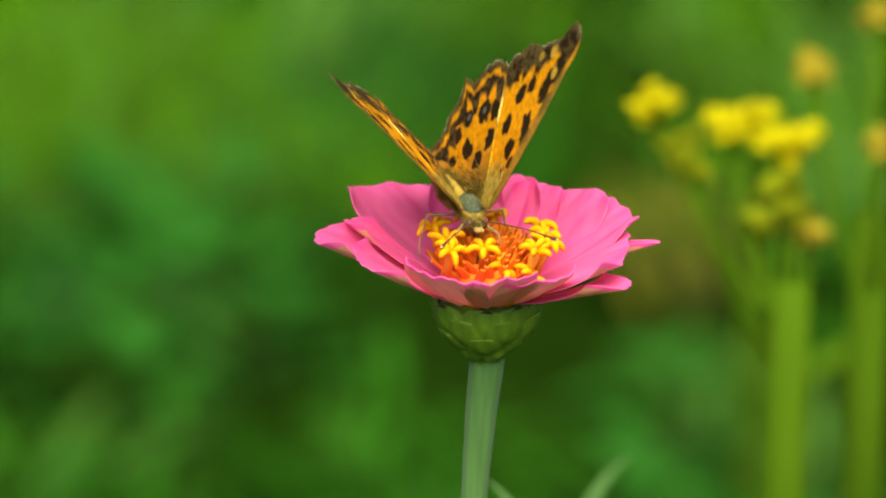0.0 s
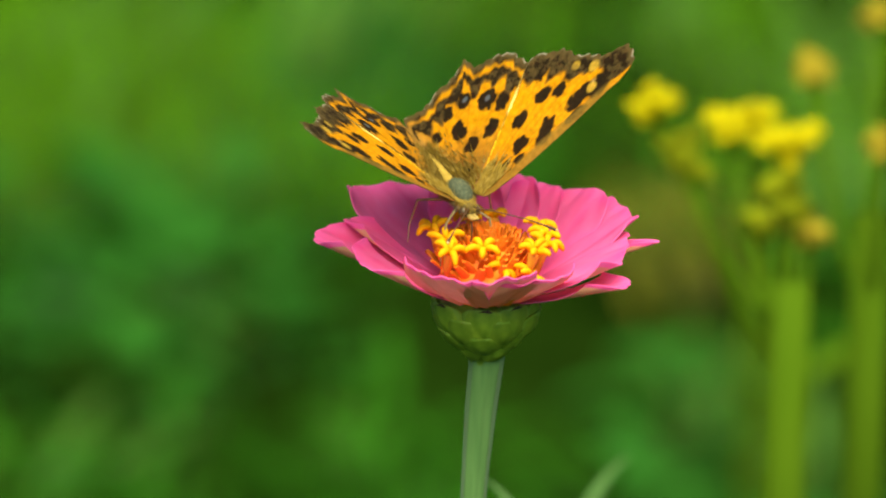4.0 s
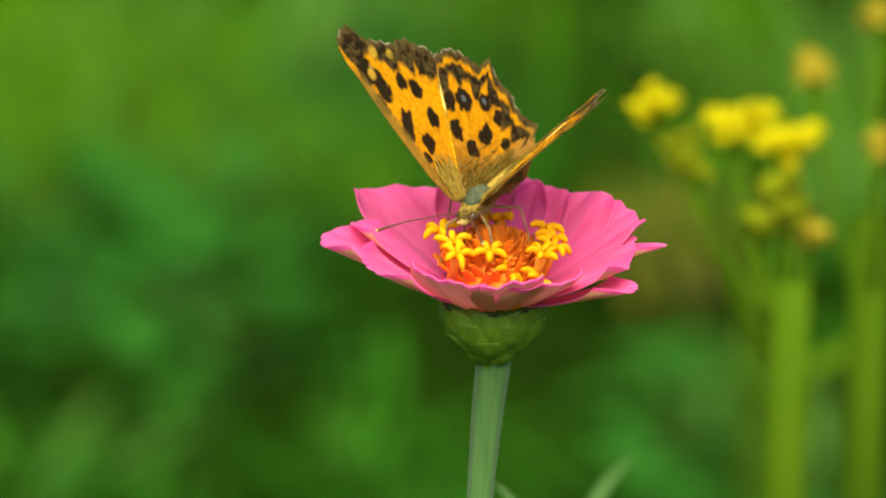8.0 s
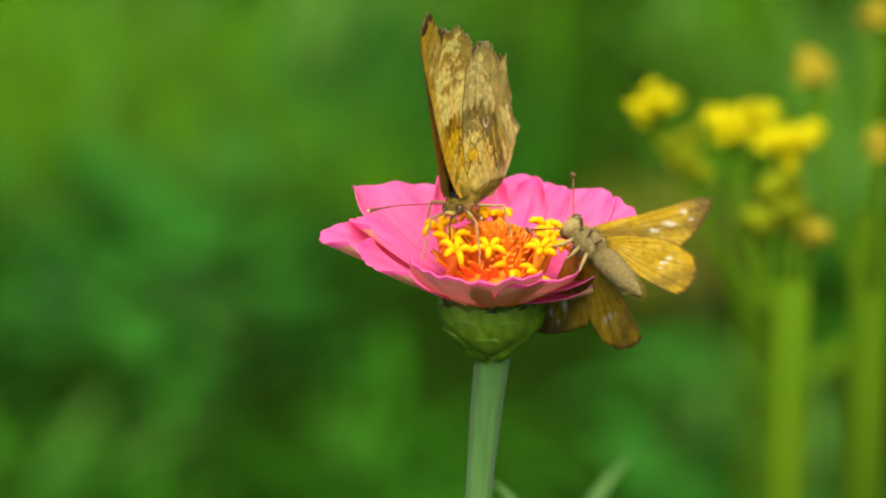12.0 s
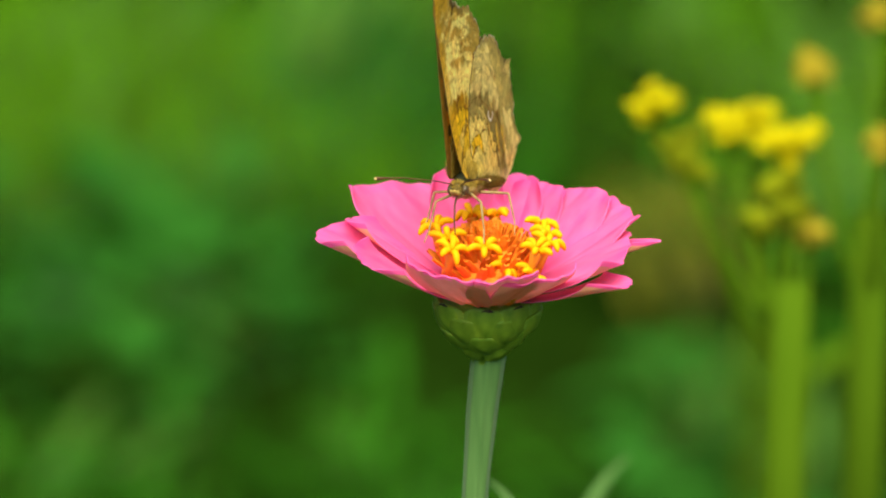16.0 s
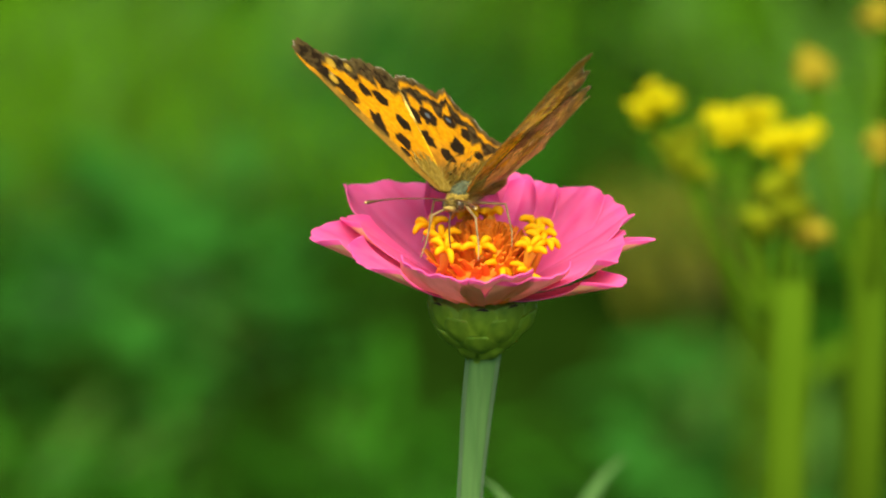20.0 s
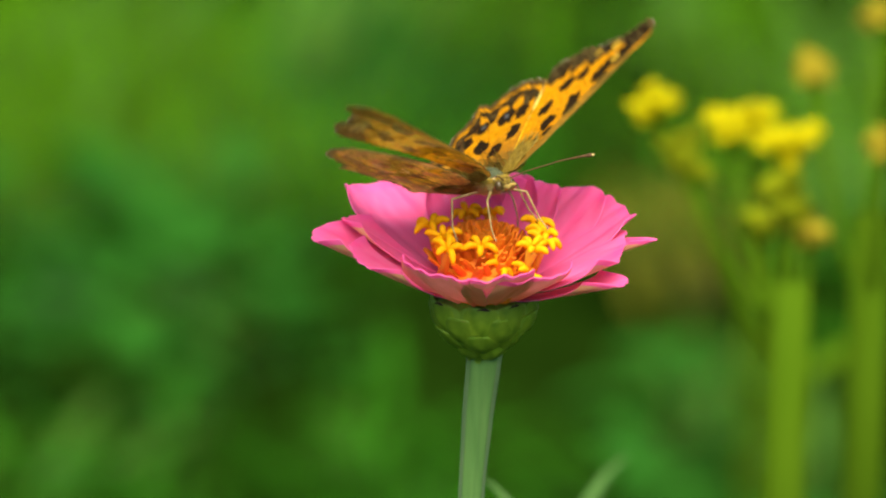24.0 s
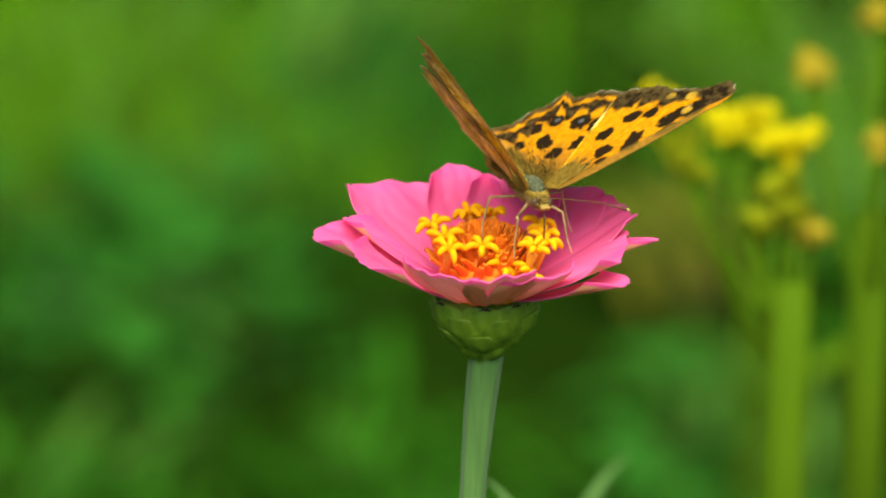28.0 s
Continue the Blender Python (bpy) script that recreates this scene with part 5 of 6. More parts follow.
def motions():
    walk(ZINNIA, [
        (0, sway(-0.13, -0.39)), (0.5, sway(0.00, -0.19)), (1, sway(-0.07, -0.19)), (2, sway(-0.13, -0.39)), (3, sway(-0.20, -0.19)),
        (3.5, sway(-0.20, -0.19)), (5.5, sway(-0.23, -0.39)), (6.5, sway(-0.33, -0.49)), (7, sway(-0.27, -0.49)), (7.5, sway(0.00, -0.58)),
        (8, sway(0.60, -1.36)), (8.5, sway(0.47, -0.78)), (9, sway(0.47, -0.58)), (9.5, sway(0.33, -0.39)), (10, sway(0.33, -0.19)),
        (10.5, sway(0.47, -0.19)), (11, sway(0.47, -0.19)), (11.5, sway(0.40, -0.00)), (12, sway(0.47, -0.19)), (12.5, sway(0.87, -0.49)),
        (14.5, sway(0.10, -0.19)), (15, sway(0.07, -0.19)), (16, sway(0.00, -0.00)), (17, sway(-0.13, 0.29)), (17.5, sway(-0.33, 0.19)),
        (18, sway(-0.40, 0.19)), (19, sway(-0.53, 0.19)), (20, sway(-0.63, 0.39)), (20.5, sway(-0.73, 0.39)), (21, sway(-0.60, 0.39)),
        (21.5, sway(-0.53, 0.19)), (23.5, sway(-0.63, 0.29)), (24, sway(-0.47, 0.39)), (24.5, sway(-0.30, 0.19)), (25, sway(-0.30, 0.19)),
        (25.5, sway(-0.40, 0.19)), (26, sway(-0.33, 0.19)), (26.5, sway(-0.20, 0.19)), (27, sway(-0.17, 0.19)), (27.5, sway(-0.23, 0.19)),
        (28, sway(-0.30, 0.39))])
    walk(BUTTERFLY, [
        (0, stance(-2.18, -0.57, 9.9, 16.32, -7.39, -2.28)), (0.5, stance(-2.72, -1.62, 10.39, 14.51, -9.91, 5.46)),
        (1, stance(-2.72, -1.62, 10.39, 14.51, -9.91, 5.46)), (1.5, stance(-2.72, -1.62, 10.39, 14.51, -9.91, 5.46)),
        (2, stance(-2.94, -1.94, 10.12, 14.52, -9.98, 6.33)), (2.5, stance(-2.94, -1.94, 10.12, 14.52, -9.98, 6.33)),
        (2.7, stance(-2.94, -1.94, 10.12, 14.52, -9.98, 6.33)), (3, stance(-2.05, -0.92, 12.34, 21.37, 11.27, 0.51)),
        (3.5, stance(-2.62, 1.22, 10.93, 24.59, -13.59, -2.23)), (5.5, stance(-4.4, -0.44, 13, 3.15, -0.13, -0.14)),
        (6, stance(-3.56, -0.58, 11.94, -16.31, 13.45, 9.64)), (6.5, stance(-2.77, -1.74, 12.87, -18.31, 13.58, 0.35)),
        (7, stance(-3.53, -0.8, 11.38, -17.74, 10.5, 9.76)), (7.5, stance(-3.53, -0.8, 11.38, -17.74, 10.5, 9.76)),
        (8, stance(-0.93, 0.19, 10.71, -27.82, -10.4, 3.3)), (8.3, stance(-1.17, -0.51, 10.69, -33.72, -4.32, 2.37)),
        (8.5, stance(-1.41, -1.21, 10.67, -39.62, 1.75, 1.44)), (9, stance(-1.41, -1.21, 10.67, -39.62, 1.75, 1.44)),
        (9.5, stance(-2.52, 0.42, 10.45, -25.79, -9.61, 3.03)), (10, stance(-2.06, -0.23, 10.16, -26.34, -7.18, 3.13)),
        (10.2, stance(-2.13, -0.87, 10.39, -27.4, -9.75, 1.03)), (10.4, stance(-2.2, -1.51, 10.62, -28.46, -12.32, -1.08)),
        (11, stance(-2.2, -1.51, 10.62, -28.46, -12.32, -1.08)), (11.5, stance(-2.2, -1.51, 10.62, -28.46, -12.32, -1.08)),
        (12, stance(-2.8, -0.75, 11.34, -21.34, 1.91, 3.56)), (12.5, stance(-2.04, -0.38, 12.63, -20.7, 12.86, 6.12)),
        (14.5, stance(-2.04, -0.38, 12.63, -20.7, 12.86, 6.12)), (15, stance(-2.04, -0.38, 12.63, -20.7, 12.86, 6.12)),
        (16, stance(-2.29, -0.3, 12.84, -20.21, 13.68, 5.87)), (16.2, stance(-2.29, -0.3, 12.84, -20.21, 13.68, 5.87)),
        (16.5, stance(-1.47, 0.07, 11.6, -17.33, 6.32, 10.84)), (17, stance(-1.02, -2.03, 13.66, -20.19, 12.89, 5.25)),
        (17.5, stance(-2, -0.08, 12.82, -18.48, 13.12, 12.12)), (18, stance(-3.49, 2.88, 10.51, -18.5, 7.49, 3.22)),
        (18.5, stance(-2.42, -3.21, 12.47, -25.56, 14.95, 5.15)), (19, stance(-2.7, 0.37, 11.28, -23.38, 4.99, 7.81)),
        (19.5, stance(-3.03, -1.02, 11.59, -29.22, 5.53, 5.44)), (20, stance(-2.61, -1.08, 11.74, -24.8, 5.15, 5.38)),
        (20.5, stance(-3.85, -0.8, 9.96, -22.52, -14.24, -1.62)), (21, stance(-3.68, -1.11, 9.79, -18.89, -26.21, 2.51)),
        (21.5, stance(-3.33, -1.45, 9.77, -19.62, -26.04, 2.03)), (23.5, stance(-0.79, -0.41, 11.84, 20.39, 6.68, 1.56)),
        (23.8, stance(2.56, 0.3, 13.66, 33.37, 14.89, -1.95)), (24, stance(0.05, -2.36, 13.84, 34.35, 17.43, 0.83)),
        (24.2, stance(0.34, -2.52, 13.62, 38.19, 17.57, 0.76)), (24.5, stance(2.56, 0.3, 13.66, 33.37, 14.89, -1.95)),
        (24.7, stance(2.56, 0.3, 13.66, 33.37, 14.89, -1.95)), (25, stance(2.77, 0.41, 11.75, 33.51, 3.61, -1.69)),
        (25.5, stance(3.6, -0.46, 11.58, 28.41, -1.71, -3.27)), (26, stance(4.43, -1.33, 11.41, 23.3, -7.02, -4.85)),
        (26.5, stance(5.48, -1.03, 10.49, 17.2, -10.74, -2.5)), (27, stance(5.48, -1.03, 10.49, 17.2, -10.74, -2.5)),
        (27.5, stance(4.99, -0.55, 10.68, 11.46, -13.67, -4.6)), (28, stance(5.06, -0.4, 12.23, 22.17, -2.24, -3.72))])
    walk(WINGS["fore", 1], [
        (0, wing_pose(1, 45.8, -24.1, False)), (0.5, wing_pose(1, 69.2, -17.9, False, -7.0)), (1, wing_pose(1, 69.2, -17.9, False, -7.0)),
        (1.5, wing_pose(1, 69.2, -17.9, False, -7.0)), (2, wing_pose(1, 72.3, -17.0, False, -7.0)), (2.5, wing_pose(1, 72.3, -17.0, False, -7.0)),
        (2.7, wing_pose(1, 72.3, -17.0, False, -7.0)), (3, wing_pose(1, 10.4, -16.5, False)), (3.5, wing_pose(1, 35.5, -21.2, False)),
        (5.5, wing_pose(1, 1.3, -9.9, False)), (6, wing_pose(1, 74.0, -1.8, False)), (6.5, wing_pose(1, 18.7, -10.3, False)),
        (7, wing_pose(1, 52.5, -10.5, False)), (7.5, wing_pose(1, 52.5, -10.5, False)), (8, wing_pose(1, 61.6, -19.7, False)),
        (8.3, wing_pose(1, 70.9, -12.4, False)), (8.5, wing_pose(1, 80.1, -5.2, False)), (9, wing_pose(1, 80.1, -5.2, False)),
        (9.5, wing_pose(1, 66.0, -15.5, False)), (10, wing_pose(1, 49.7, -16.4, False)), (10.2, wing_pose(1, 71.1, -15.6, False)),
        (10.4, wing_pose(1, 92.6, -14.8, False)), (11, wing_pose(1, 92.6, -14.8, False)), (11.5, wing_pose(1, 92.6, -14.8, False)),
        (12, wing_pose(1, 92.6, -5.8, False)), (12.5, wing_pose(1, 92.6, -7.0, False)), (14.5, wing_pose(1, 92.6, -7.0, False)),
        (15, wing_pose(1, 92.6, -7.0, False)), (16, wing_pose(1, 92.6, -5.1, False)), (16.2, wing_pose(1, 92.6, -5.1, False)),
        (16.5, wing_pose(1, 63.9, -6.2, False)), (17, wing_pose(1, 28.3, -9.2, False)), (17.5, wing_pose(1, 90.3, 3.9, False)),
        (18, wing_pose(1, 8.5, -22.3, False)), (18.5, wing_pose(1, 31.0, -10.4, False)), (19, wing_pose(1, 49.6, -11.7, False)),
        (19.5, wing_pose(1, 30.1, -16.6, False)), (20, wing_pose(1, 45.5, -16.4, False)), (20.5, wing_pose(1, 68.3, -7.7, False)),
        (21, wing_pose(1, 65.3, -21.9, False)), (21.5, wing_pose(1, 69.7, -21.6, False)), (23.5, wing_pose(1, 42.7, -9.5, False)),
        (23.8, wing_pose(1, 65.0, 9.0, False)), (24, wing_pose(1, 28.2, -7.2, False, 3.5)), (24.2, wing_pose(1, 10.6, -9.7, False)),
        (24.5, wing_pose(1, 65.0, 9.0, False)), (24.7, wing_pose(1, 65.0, 9.0, False)), (25, wing_pose(1, 54.8, -6.1, False)),
        (25.5, wing_pose(1, 48.0, -6.5, False)), (26, wing_pose(1, 84.4, -6.8, False)), (26.5, wing_pose(1, 90.3, -6.9, False)),
        (27, wing_pose(1, 90.3, -6.9, False)), (27.5, wing_pose(1, 77.8, -15.6, False)), (28, wing_pose(1, 51.1, -21.4, False))])
    walk(WINGS["fore", -1], [
        (0, wing_pose(-1, 66.4, -24.1, False)), (0.5, wing_pose(-1, 91.8, -17.9, False)), (1, wing_pose(-1, 91.8, -17.9, False)),
        (1.5, wing_pose(-1, 91.8, -17.9, False)), (2, wing_pose(-1, 91.8, -17.0, False)), (2.5, wing_pose(-1, 91.8, -17.0, False)),
        (2.7, wing_pose(-1, 91.8, -17.0, False)), (3, wing_pose(-1, 29.9, -16.5, False)), (3.5, wing_pose(-1, 55.5, -21.2, False)),
        (5.5, wing_pose(-1, 7.4, -9.9, False)), (6, wing_pose(-1, 71.8, -1.8, False)), (6.5, wing_pose(-1, 31.2, -10.3, False)),
        (7, wing_pose(-1, 53.0, -10.5, False)), (7.5, wing_pose(-1, 53.0, -10.5, False)), (8, wing_pose(-1, 40.0, -19.7, False)),
        (8.3, wing_pose(-1, 54.4, -12.4, False)), (8.5, wing_pose(-1, 68.9, -5.2, False)), (9, wing_pose(-1, 68.9, -5.2, False)),
        (9.5, wing_pose(-1, 61.2, -15.5, False)), (10, wing_pose(-1, 55.5, -16.4, False)), (10.2, wing_pose(-1, 73.0, -15.6, False)),
        (10.4, wing_pose(-1, 90.5, -14.8, False)), (11, wing_pose(-1, 90.5, -14.8, False)), (11.5, wing_pose(-1, 90.5, -14.8, False)),
        (12, wing_pose(-1, 90.6, -5.8, False)), (12.5, wing_pose(-1, 90.6, -7.0, False)), (14.5, wing_pose(-1, 90.6, -7.0, False)),
        (15, wing_pose(-1, 90.6, -7.0, False)), (16, wing_pose(-1, 90.6, -5.1, False)), (16.2, wing_pose(-1, 90.6, -5.1, False)),
        (16.5, wing_pose(-1, 54.5, -6.2, False)), (17, wing_pose(-1, 32.1, -9.2, False)), (17.5, wing_pose(-1, 67.2, 3.9, False)),
        (18, wing_pose(-1, 10.5, -22.3, False)), (18.5, wing_pose(-1, 30.8, -10.4, False)), (19, wing_pose(-1, 46.9, -11.7, False)),
        (19.5, wing_pose(-1, 32.2, -16.6, False)), (20, wing_pose(-1, 44.3, -16.4, False)), (20.5, wing_pose(-1, 80.1, -7.7, False)),
        (21, wing_pose(-1, 67.3, -21.9, False)), (21.5, wing_pose(-1, 66.6, -21.6, False)), (23.5, wing_pose(-1, 44.6, -9.5, False)),
        (23.8, wing_pose(-1, 91.4, 9.0, False)), (24, wing_pose(-1, 34.6, -9.4, False)), (24.2, wing_pose(-1, 12.5, -9.7, False)),
        (24.5, wing_pose(-1, 91.4, 9.0, False)), (24.7, wing_pose(-1, 91.4, 9.0, False)), (25, wing_pose(-1, 57.6, -6.1, False)),
        (25.5, wing_pose(-1, 46.0, -6.5, False)), (26, wing_pose(-1, 81.9, -6.8, False)), (26.5, wing_pose(-1, 71.2, -6.9, False)),
        (27, wing_pose(-1, 71.2, -6.9, False)), (27.5, wing_pose(-1, 56.5, -15.6, False)), (28, wing_pose(-1, 27.7, -21.4, False))])
    walk(WINGS["hind", 1], [
        (0, wing_pose(1, 45.8, -24.7, True)), (0.5, wing_pose(1, 69.2, -22.5, True, -7.0)), (1, wing_pose(1, 69.2, -22.5, True, -7.0)),
        (1.5, wing_pose(1, 69.2, -22.5, True, -7.0)), (2, wing_pose(1, 72.3, -22.3, True, -7.0)), (2.5, wing_pose(1, 72.3, -22.3, True, -7.0)),
        (2.7, wing_pose(1, 72.3, -22.3, True, -7.0)), (3, wing_pose(1, 10.4, -19.1, True)), (3.5, wing_pose(1, 35.5, -24.7, True)),
        (5.5, wing_pose(1, 1.3, -5.0, True)), (6, wing_pose(1, 74.0, -4.3, True)), (6.5, wing_pose(1, 18.7, -10.6, True)),
        (7, wing_pose(1, 52.5, -10.3, True)), (7.5, wing_pose(1, 52.5, -10.3, True)), (8, wing_pose(1, 61.6, -18.3, True)),
        (8.3, wing_pose(1, 70.9, -11.2, True)), (8.5, wing_pose(1, 80.1, -4.1, True)), (9, wing_pose(1, 80.1, -4.1, True)),
        (9.5, wing_pose(1, 66.0, -16.4, True)), (10, wing_pose(1, 49.7, -16.4, True)), (10.2, wing_pose(1, 71.1, -13.4, True)),
        (10.4, wing_pose(1, 92.6, -10.4, True)), (11, wing_pose(1, 92.6, -10.4, True)), (11.5, wing_pose(1, 92.6, -10.4, True)),
        (12, wing_pose(1, 92.6, -6.9, True)), (12.5, wing_pose(1, 92.6, -4.9, True)), (14.5, wing_pose(1, 92.6, -4.9, True)),
        (15, wing_pose(1, 92.6, -4.9, True)), (16, wing_pose(1, 92.6, -5.9, True)), (16.2, wing_pose(1, 92.6, -5.9, True)),
        (16.5, wing_pose(1, 63.9, -9.2, True)), (17, wing_pose(1, 28.3, -13.3, True)), (17.5, wing_pose(1, 90.3, -3.2, True)),
        (18, wing_pose(1, 8.5, -22.7, True)), (18.5, wing_pose(1, 31.0, -13.3, True)), (19, wing_pose(1, 49.6, -11.0, True)),
        (19.5, wing_pose(1, 30.1, -12.3, True)), (20, wing_pose(1, 45.5, -12.3, True)), (20.5, wing_pose(1, 68.3, -7.2, True)),
        (21, wing_pose(1, 65.3, -18.1, True)), (21.5, wing_pose(1, 69.7, -16.8, True)), (23.5, wing_pose(1, 42.7, -11.2, True)),
        (23.8, wing_pose(1, 65.0, -9.8, True)), (24, wing_pose(1, 26.7, -26.2, True, 2.5)), (24.2, wing_pose(1, 10.6, -12.0, True)),
        (24.5, wing_pose(1, 65.0, -9.8, True)), (24.7, wing_pose(1, 65.0, -9.8, True)), (25, wing_pose(1, 54.8, -7.9, True)),
        (25.5, wing_pose(1, 48.0, -9.2, True)), (26, wing_pose(1, 84.4, -10.6, True)), (26.5, wing_pose(1, 90.3, -8.2, True)),
        (27, wing_pose(1, 90.3, -8.2, True)), (27.5, wing_pose(1, 77.8, -18.6, True)), (28, wing_pose(1, 51.1, -15.6, True))])
    walk(WINGS["hind", -1], [
        (0, wing_pose(-1, 66.4, -24.7, True)), (0.5, wing_pose(-1, 91.8, -22.5, True)), (1, wing_pose(-1, 91.8, -22.5, True)),
        (1.5, wing_pose(-1, 91.8, -22.5, True)), (2, wing_pose(-1, 91.8, -22.3, True)), (2.5, wing_pose(-1, 91.8, -22.3, True)),
        (2.7, wing_pose(-1, 91.8, -22.3, True)), (3, wing_pose(-1, 29.9, -19.1, True)), (3.5, wing_pose(-1, 55.5, -24.7, True)),
        (5.5, wing_pose(-1, 7.4, -5.0, True)), (6, wing_pose(-1, 71.8, -4.3, True)), (6.5, wing_pose(-1, 31.2, -10.6, True)),
        (7, wing_pose(-1, 53.0, -10.3, True)), (7.5, wing_pose(-1, 53.0, -10.3, True)), (8, wing_pose(-1, 40.0, -18.3, True)),
        (8.3, wing_pose(-1, 54.4, -11.2, True)), (8.5, wing_pose(-1, 68.9, -4.1, True)), (9, wing_pose(-1, 68.9, -4.1, True)),
        (9.5, wing_pose(-1, 61.2, -16.4, True)), (10, wing_pose(-1, 55.5, -16.4, True)), (10.2, wing_pose(-1, 73.0, -13.4, True)),
        (10.4, wing_pose(-1, 90.5, -10.4, True)), (11, wing_pose(-1, 90.5, -10.4, True)), (11.5, wing_pose(-1, 90.5, -10.4, True)),
        (12, wing_pose(-1, 90.6, -6.9, True)), (12.5, wing_pose(-1, 90.6, -4.9, True)), (14.5, wing_pose(-1, 90.6, -4.9, True)),
        (15, wing_pose(-1, 90.6, -4.9, True)), (16, wing_pose(-1, 90.6, -5.9, True)), (16.2, wing_pose(-1, 90.6, -5.9, True)),
        (16.5, wing_pose(-1, 54.5, -9.2, True)), (17, wing_pose(-1, 32.1, -13.3, True)), (17.5, wing_pose(-1, 67.2, -3.2, True)),
        (18, wing_pose(-1, 10.5, -22.7, True)), (18.5, wing_pose(-1, 30.8, -13.3, True)), (19, wing_pose(-1, 46.9, -11.0, True)),
        (19.5, wing_pose(-1, 32.2, -12.3, True)), (20, wing_pose(-1, 44.3, -12.3, True)), (20.5, wing_pose(-1, 80.1, -7.2, True)),
        (21, wing_pose(-1, 67.3, -18.1, True)), (21.5, wing_pose(-1, 66.6, -16.8, True)), (23.5, wing_pose(-1, 44.6, -11.2, True)),
        (23.8, wing_pose(-1, 91.4, -9.8, True)), (24, wing_pose(-1, 35.0, -13.0, True)), (24.2, wing_pose(-1, 12.5, -12.0, True)),
        (24.5, wing_pose(-1, 91.4, -9.8, True)), (24.7, wing_pose(-1, 91.4, -9.8, True)), (25, wing_pose(-1, 57.6, -7.9, True)),
        (25.5, wing_pose(-1, 46.0, -9.2, True)), (26, wing_pose(-1, 81.9, -10.6, True)), (26.5, wing_pose(-1, 71.2, -8.2, True)),
        (27, wing_pose(-1, 71.2, -8.2, True)), (27.5, wing_pose(-1, 56.5, -18.6, True)), (28, wing_pose(-1, 27.7, -15.6, True))])
    walk(SKIPPER, [
        (0, flight(620.0, 380.0, 140.0, 150.9, 50.6, 55.3)), (9.8, flight(160.0, 90.0, 40.0, 160.2, 45.6, 51.4)), (10.3, flight(51.9, -2.0, 13.1, 142.2, 52.6, 57.1)),
        (10.4, flight(38.4, -2.0, 10.7, 161.9, 44.2, 50.4)), (10.5, flight(-18.9, -2.0, 5.3, 138.1, 56.9, 61.8)), (10.6, flight(5.0, -2.0, 16.0, 160.0, 48.3, 53.4)),
        (10.7, flight(37.1, -2.0, 27.3, 145.3, 47.1, 52.5)), (10.8, flight(41.1, -2.0, 23.1, 153.0, 57.2, 62.3)), (10.9, flight(17.6, -3.4, 12.1, 146.3, 44.8, 50.9)),
        (11, flight(-13.4, -13.3, 22.9, 119.3, 32.9, 49.4)), (11.1, flight(-24.0, 0.0, 4.0, 123.6, 61.0, 72.7)), (11.2, flight(-44.5, -2.0, 16.0, 139.5, 57.3, 67.0)),
        (11.3, flight(-25.7, -2.0, 6.2, 79.7, 64.3, 110.8)), (11.4, flight(31.4, -2.0, -5.3, 82.5, 62.4, 120.2)), (11.5, flight(54.5, -2.0, -11.7, 59.9, 61.3, 122.1)),
        (11.6, flight(32.5, -2.0, -15.2, 46.0, 46.2, 152.4)), (11.7, flight(14.7, -2.0, 2.1, 28.1, 47.8, 148.5)), (11.8, flight(46.5, -2.0, 18.0, 34.6, 39.0, 154.8)),
        (11.9, flight(40.5, -2.0, 18.8, 10.4, 21.1, 161.8)), (12, flight(12.0, -10.4, 8.6, 40.7, 22.1, 123.6)), (12.1, flight(30.1, -2.0, 23.1, -17.0, 53.7, 135.3)),
        (12.2, flight(47.5, -2.0, 17.4, 112.9, 85.9, -18.5)), (12.3, flight(27.8, 2.1, 12.7, 128.2, 43.2, -82.5)), (12.4, flight(12.1, 0.2, 14.9, 140.5, 38.7, -86.5)),
        (12.5, flight(21.9, -2.0, 18.0, 133.6, 38.4, -86.8)), (12.6, flight(42.5, -2.0, 25.9, 150.0, 34.2, -90.9)), (13.2, flight(160.0, 80.0, 70.0, 144.4, 41.3, -83.6)),
        (14.4, flight(420.0, 400.0, 160.0, 141.8, 40.1, -84.9)), (28, flight(900.0, 1500.0, 260.0, 140.5, 38.7, -86.5))])
    walk(SKIP_WINGS["fore", 1], [
        (0, skip_wing(1, 60, False)), (9.8, skip_wing(1, 70, False)), (10.3, skip_wing(1, 60, False)), (10.4, skip_wing(1, 20, False)),
        (10.5, skip_wing(1, 85, False)), (10.6, skip_wing(1, 80, False)), (10.7, skip_wing(1, 30, False)), (10.8, skip_wing(1, 85, False)),
        (10.9, skip_wing(1, 20, False)), (11, skip_wing(1, 3, False, -60)), (11.1, skip_wing(1, 20, False)), (11.2, skip_wing(1, 80, False)),
        (11.3, skip_wing(1, 70, False)), (11.4, skip_wing(1, 10, False)), (11.5, skip_wing(1, 70, False)), (11.6, skip_wing(1, 80, False)),
        (11.7, skip_wing(1, 40, False)), (11.8, skip_wing(1, 70, False)), (11.9, skip_wing(1, 80, False)), (12, skip_wing(1, 43, False, -11)),
        (12.1, skip_wing(1, 70, False)), (12.2, skip_wing(1, 80, False)), (12.3, skip_wing(1, 85, False)), (12.4, skip_wing(1, 88, False)),
        (12.5, skip_wing(1, 40, False)), (12.6, skip_wing(1, 70, False)), (13.2, skip_wing(1, 20, False)), (14.4, skip_wing(1, 60, False)),
        (28, skip_wing(1, 60, False))])
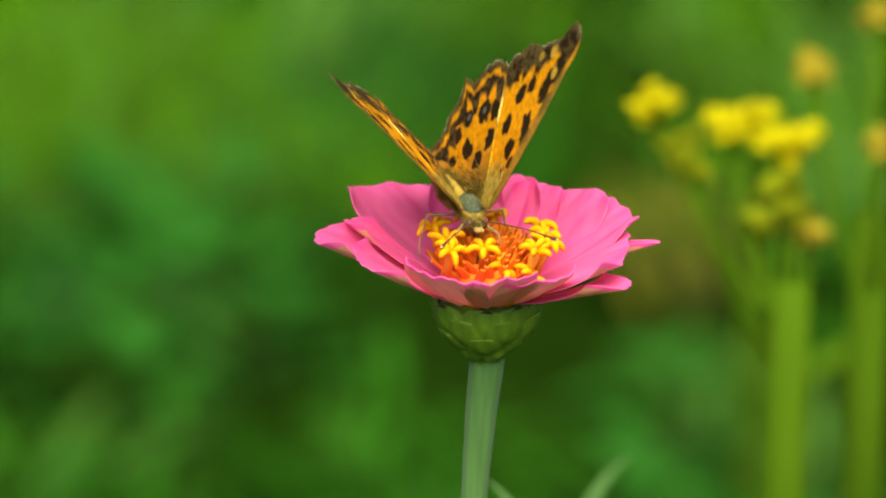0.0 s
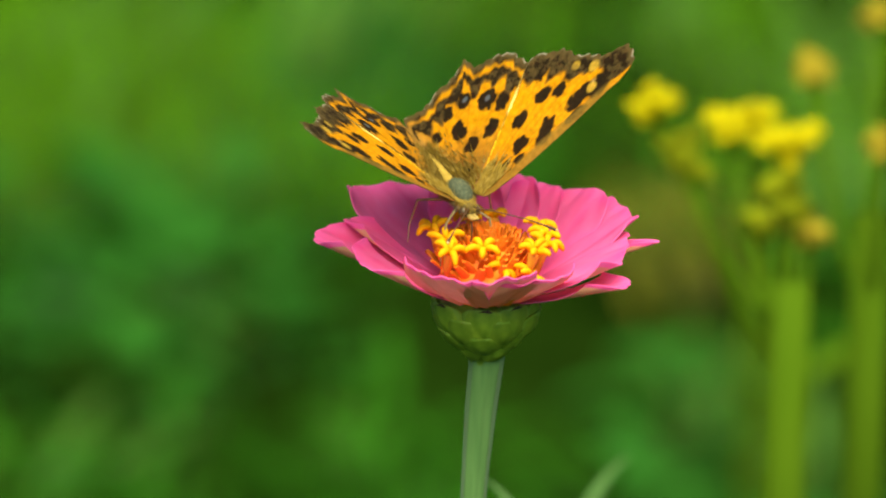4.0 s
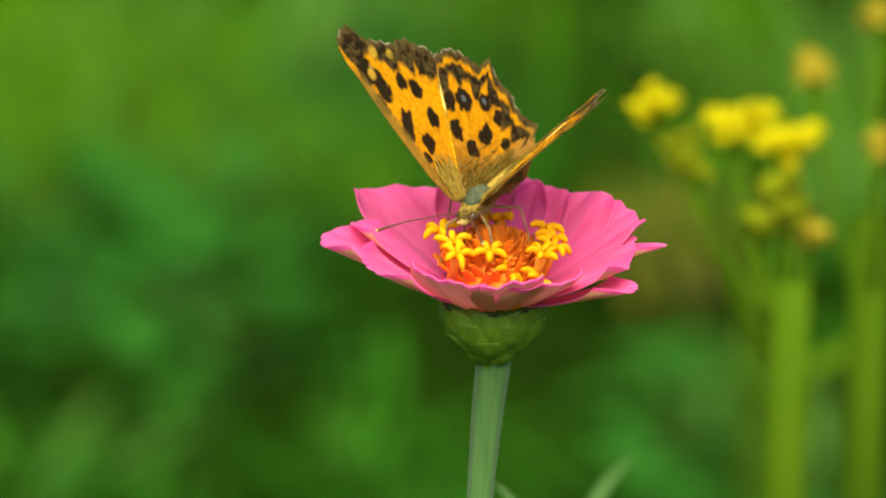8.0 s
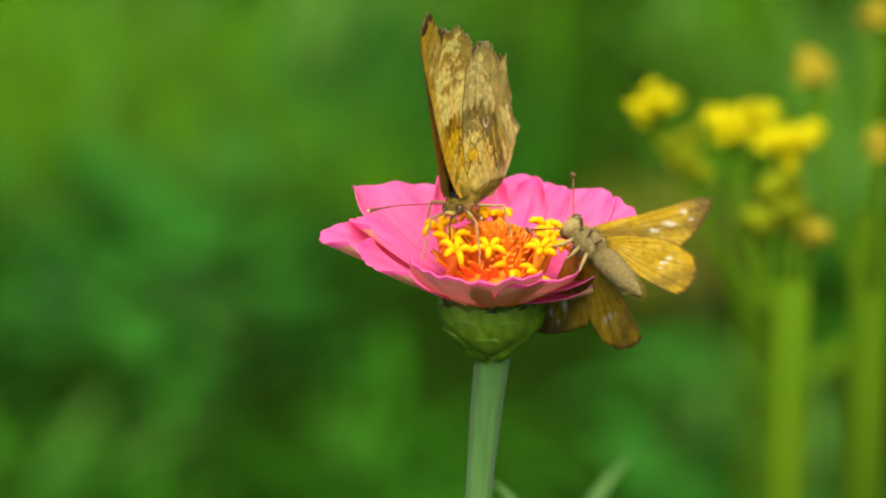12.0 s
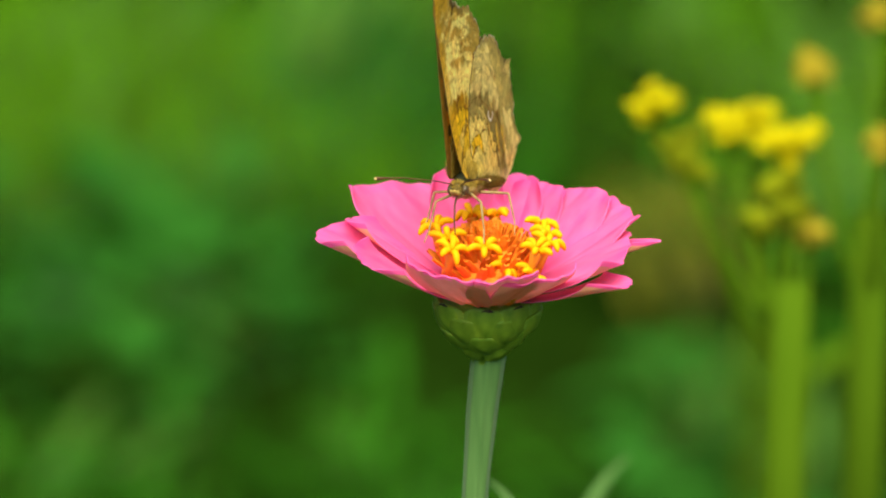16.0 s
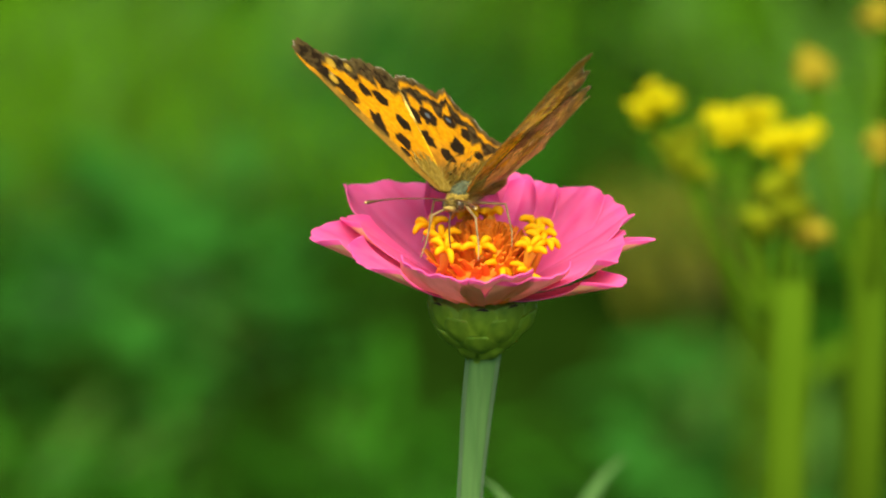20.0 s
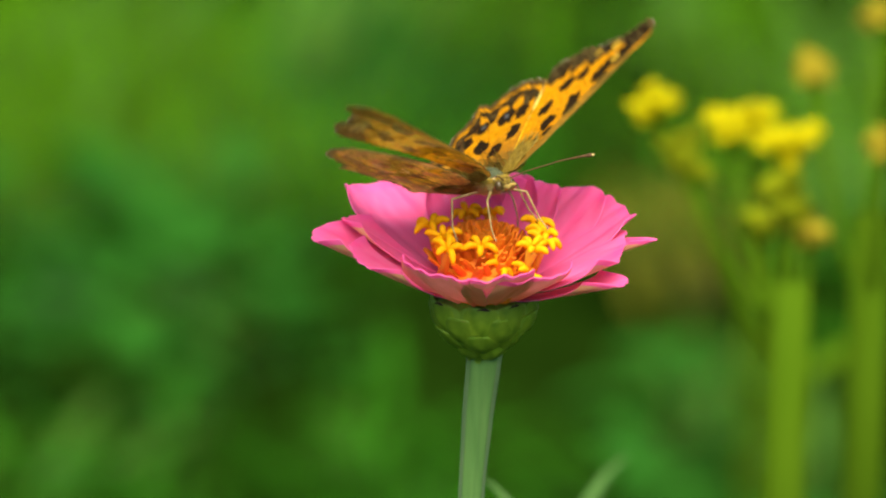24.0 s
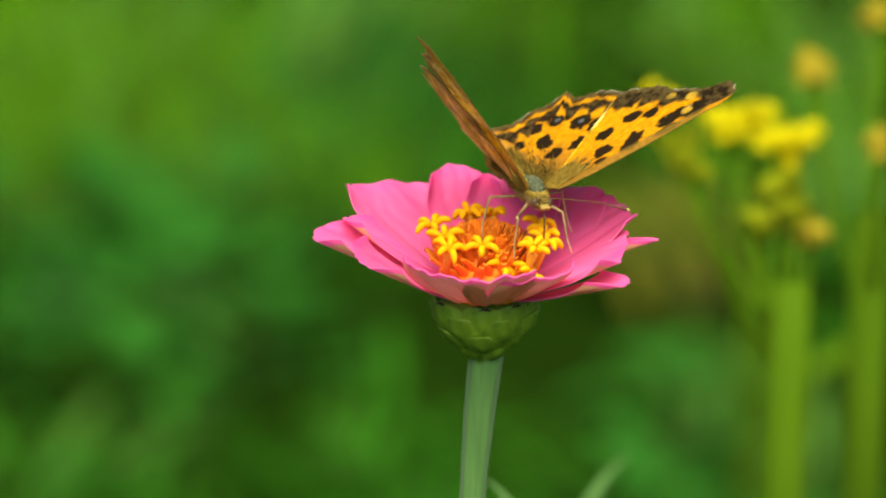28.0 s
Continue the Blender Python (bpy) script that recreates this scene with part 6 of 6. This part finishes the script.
    walk(SKIP_WINGS["fore", -1], [
        (0, skip_wing(-1, 60, False)), (9.8, skip_wing(-1, 70, False)), (10.3, skip_wing(-1, 60, False)), (10.4, skip_wing(-1, 60, False)),
        (10.5, skip_wing(-1, 80, False)), (10.6, skip_wing(-1, 85, False)), (10.7, skip_wing(-1, 20, False)), (10.8, skip_wing(-1, 80, False)),
        (10.9, skip_wing(-1, 10, False)), (11, skip_wing(-1, 6, False, -40)), (11.1, skip_wing(-1, -10, False)), (11.2, skip_wing(-1, 75, False)),
        (11.3, skip_wing(-1, 20, False)), (11.4, skip_wing(-1, 10, False)), (11.5, skip_wing(-1, 70, False)), (11.6, skip_wing(-1, 70, False)),
        (11.7, skip_wing(-1, 40, False)), (11.8, skip_wing(-1, 70, False)), (11.9, skip_wing(-1, 60, False)), (12, skip_wing(-1, 55, False, -28)),
        (12.1, skip_wing(-1, 70, False)), (12.2, skip_wing(-1, 70, False)), (12.3, skip_wing(-1, 57, False)), (12.4, skip_wing(-1, 87, False)),
        (12.5, skip_wing(-1, 40, False)), (12.6, skip_wing(-1, 70, False)), (13.2, skip_wing(-1, 20, False)), (14.4, skip_wing(-1, 60, False)),
        (28, skip_wing(-1, 60, False))])
    walk(SKIP_WINGS["hind", 1], [
        (0, skip_wing(1, 60, True)), (9.8, skip_wing(1, 70, True)), (10.3, skip_wing(1, 60, True)), (10.4, skip_wing(1, 20, True)),
        (10.5, skip_wing(1, 85, True)), (10.6, skip_wing(1, 80, True)), (10.7, skip_wing(1, 30, True)), (10.8, skip_wing(1, 85, True)),
        (10.9, skip_wing(1, 20, True)), (11, skip_wing(1, 3, True, -30)), (11.1, skip_wing(1, 20, True)), (11.2, skip_wing(1, 80, True)),
        (11.3, skip_wing(1, 70, True)), (11.4, skip_wing(1, 10, True)), (11.5, skip_wing(1, 70, True)), (11.6, skip_wing(1, 80, True)),
        (11.7, skip_wing(1, 40, True)), (11.8, skip_wing(1, 70, True)), (11.9, skip_wing(1, 80, True)), (12, skip_wing(1, 43, True, -7)),
        (12.1, skip_wing(1, 70, True)), (12.2, skip_wing(1, 80, True)), (12.3, skip_wing(1, 85, True)), (12.4, skip_wing(1, 88, True)),
        (12.5, skip_wing(1, 40, True)), (12.6, skip_wing(1, 70, True)), (13.2, skip_wing(1, 20, True)), (14.4, skip_wing(1, 60, True)),
        (28, skip_wing(1, 60, True))])
    walk(SKIP_WINGS["hind", -1], [
        (0, skip_wing(-1, 60, True)), (9.8, skip_wing(-1, 70, True)), (10.3, skip_wing(-1, 60, True)), (10.4, skip_wing(-1, 60, True)),
        (10.5, skip_wing(-1, 80, True)), (10.6, skip_wing(-1, 85, True)), (10.7, skip_wing(-1, 20, True)), (10.8, skip_wing(-1, 80, True)),
        (10.9, skip_wing(-1, 10, True)), (11, skip_wing(-1, 6, True, -20)), (11.1, skip_wing(-1, -10, True)), (11.2, skip_wing(-1, 75, True)),
        (11.3, skip_wing(-1, 20, True)), (11.4, skip_wing(-1, 10, True)), (11.5, skip_wing(-1, 70, True)), (11.6, skip_wing(-1, 70, True)),
        (11.7, skip_wing(-1, 40, True)), (11.8, skip_wing(-1, 70, True)), (11.9, skip_wing(-1, 60, True)), (12, skip_wing(-1, 55, True, -17)),
        (12.1, skip_wing(-1, 70, True)), (12.2, skip_wing(-1, 70, True)), (12.3, skip_wing(-1, 57, True)), (12.4, skip_wing(-1, 87, True)),
        (12.5, skip_wing(-1, 40, True)), (12.6, skip_wing(-1, 70, True)), (13.2, skip_wing(-1, 20, True)), (14.4, skip_wing(-1, 60, True)),
        (28, skip_wing(-1, 60, True))])


motions()
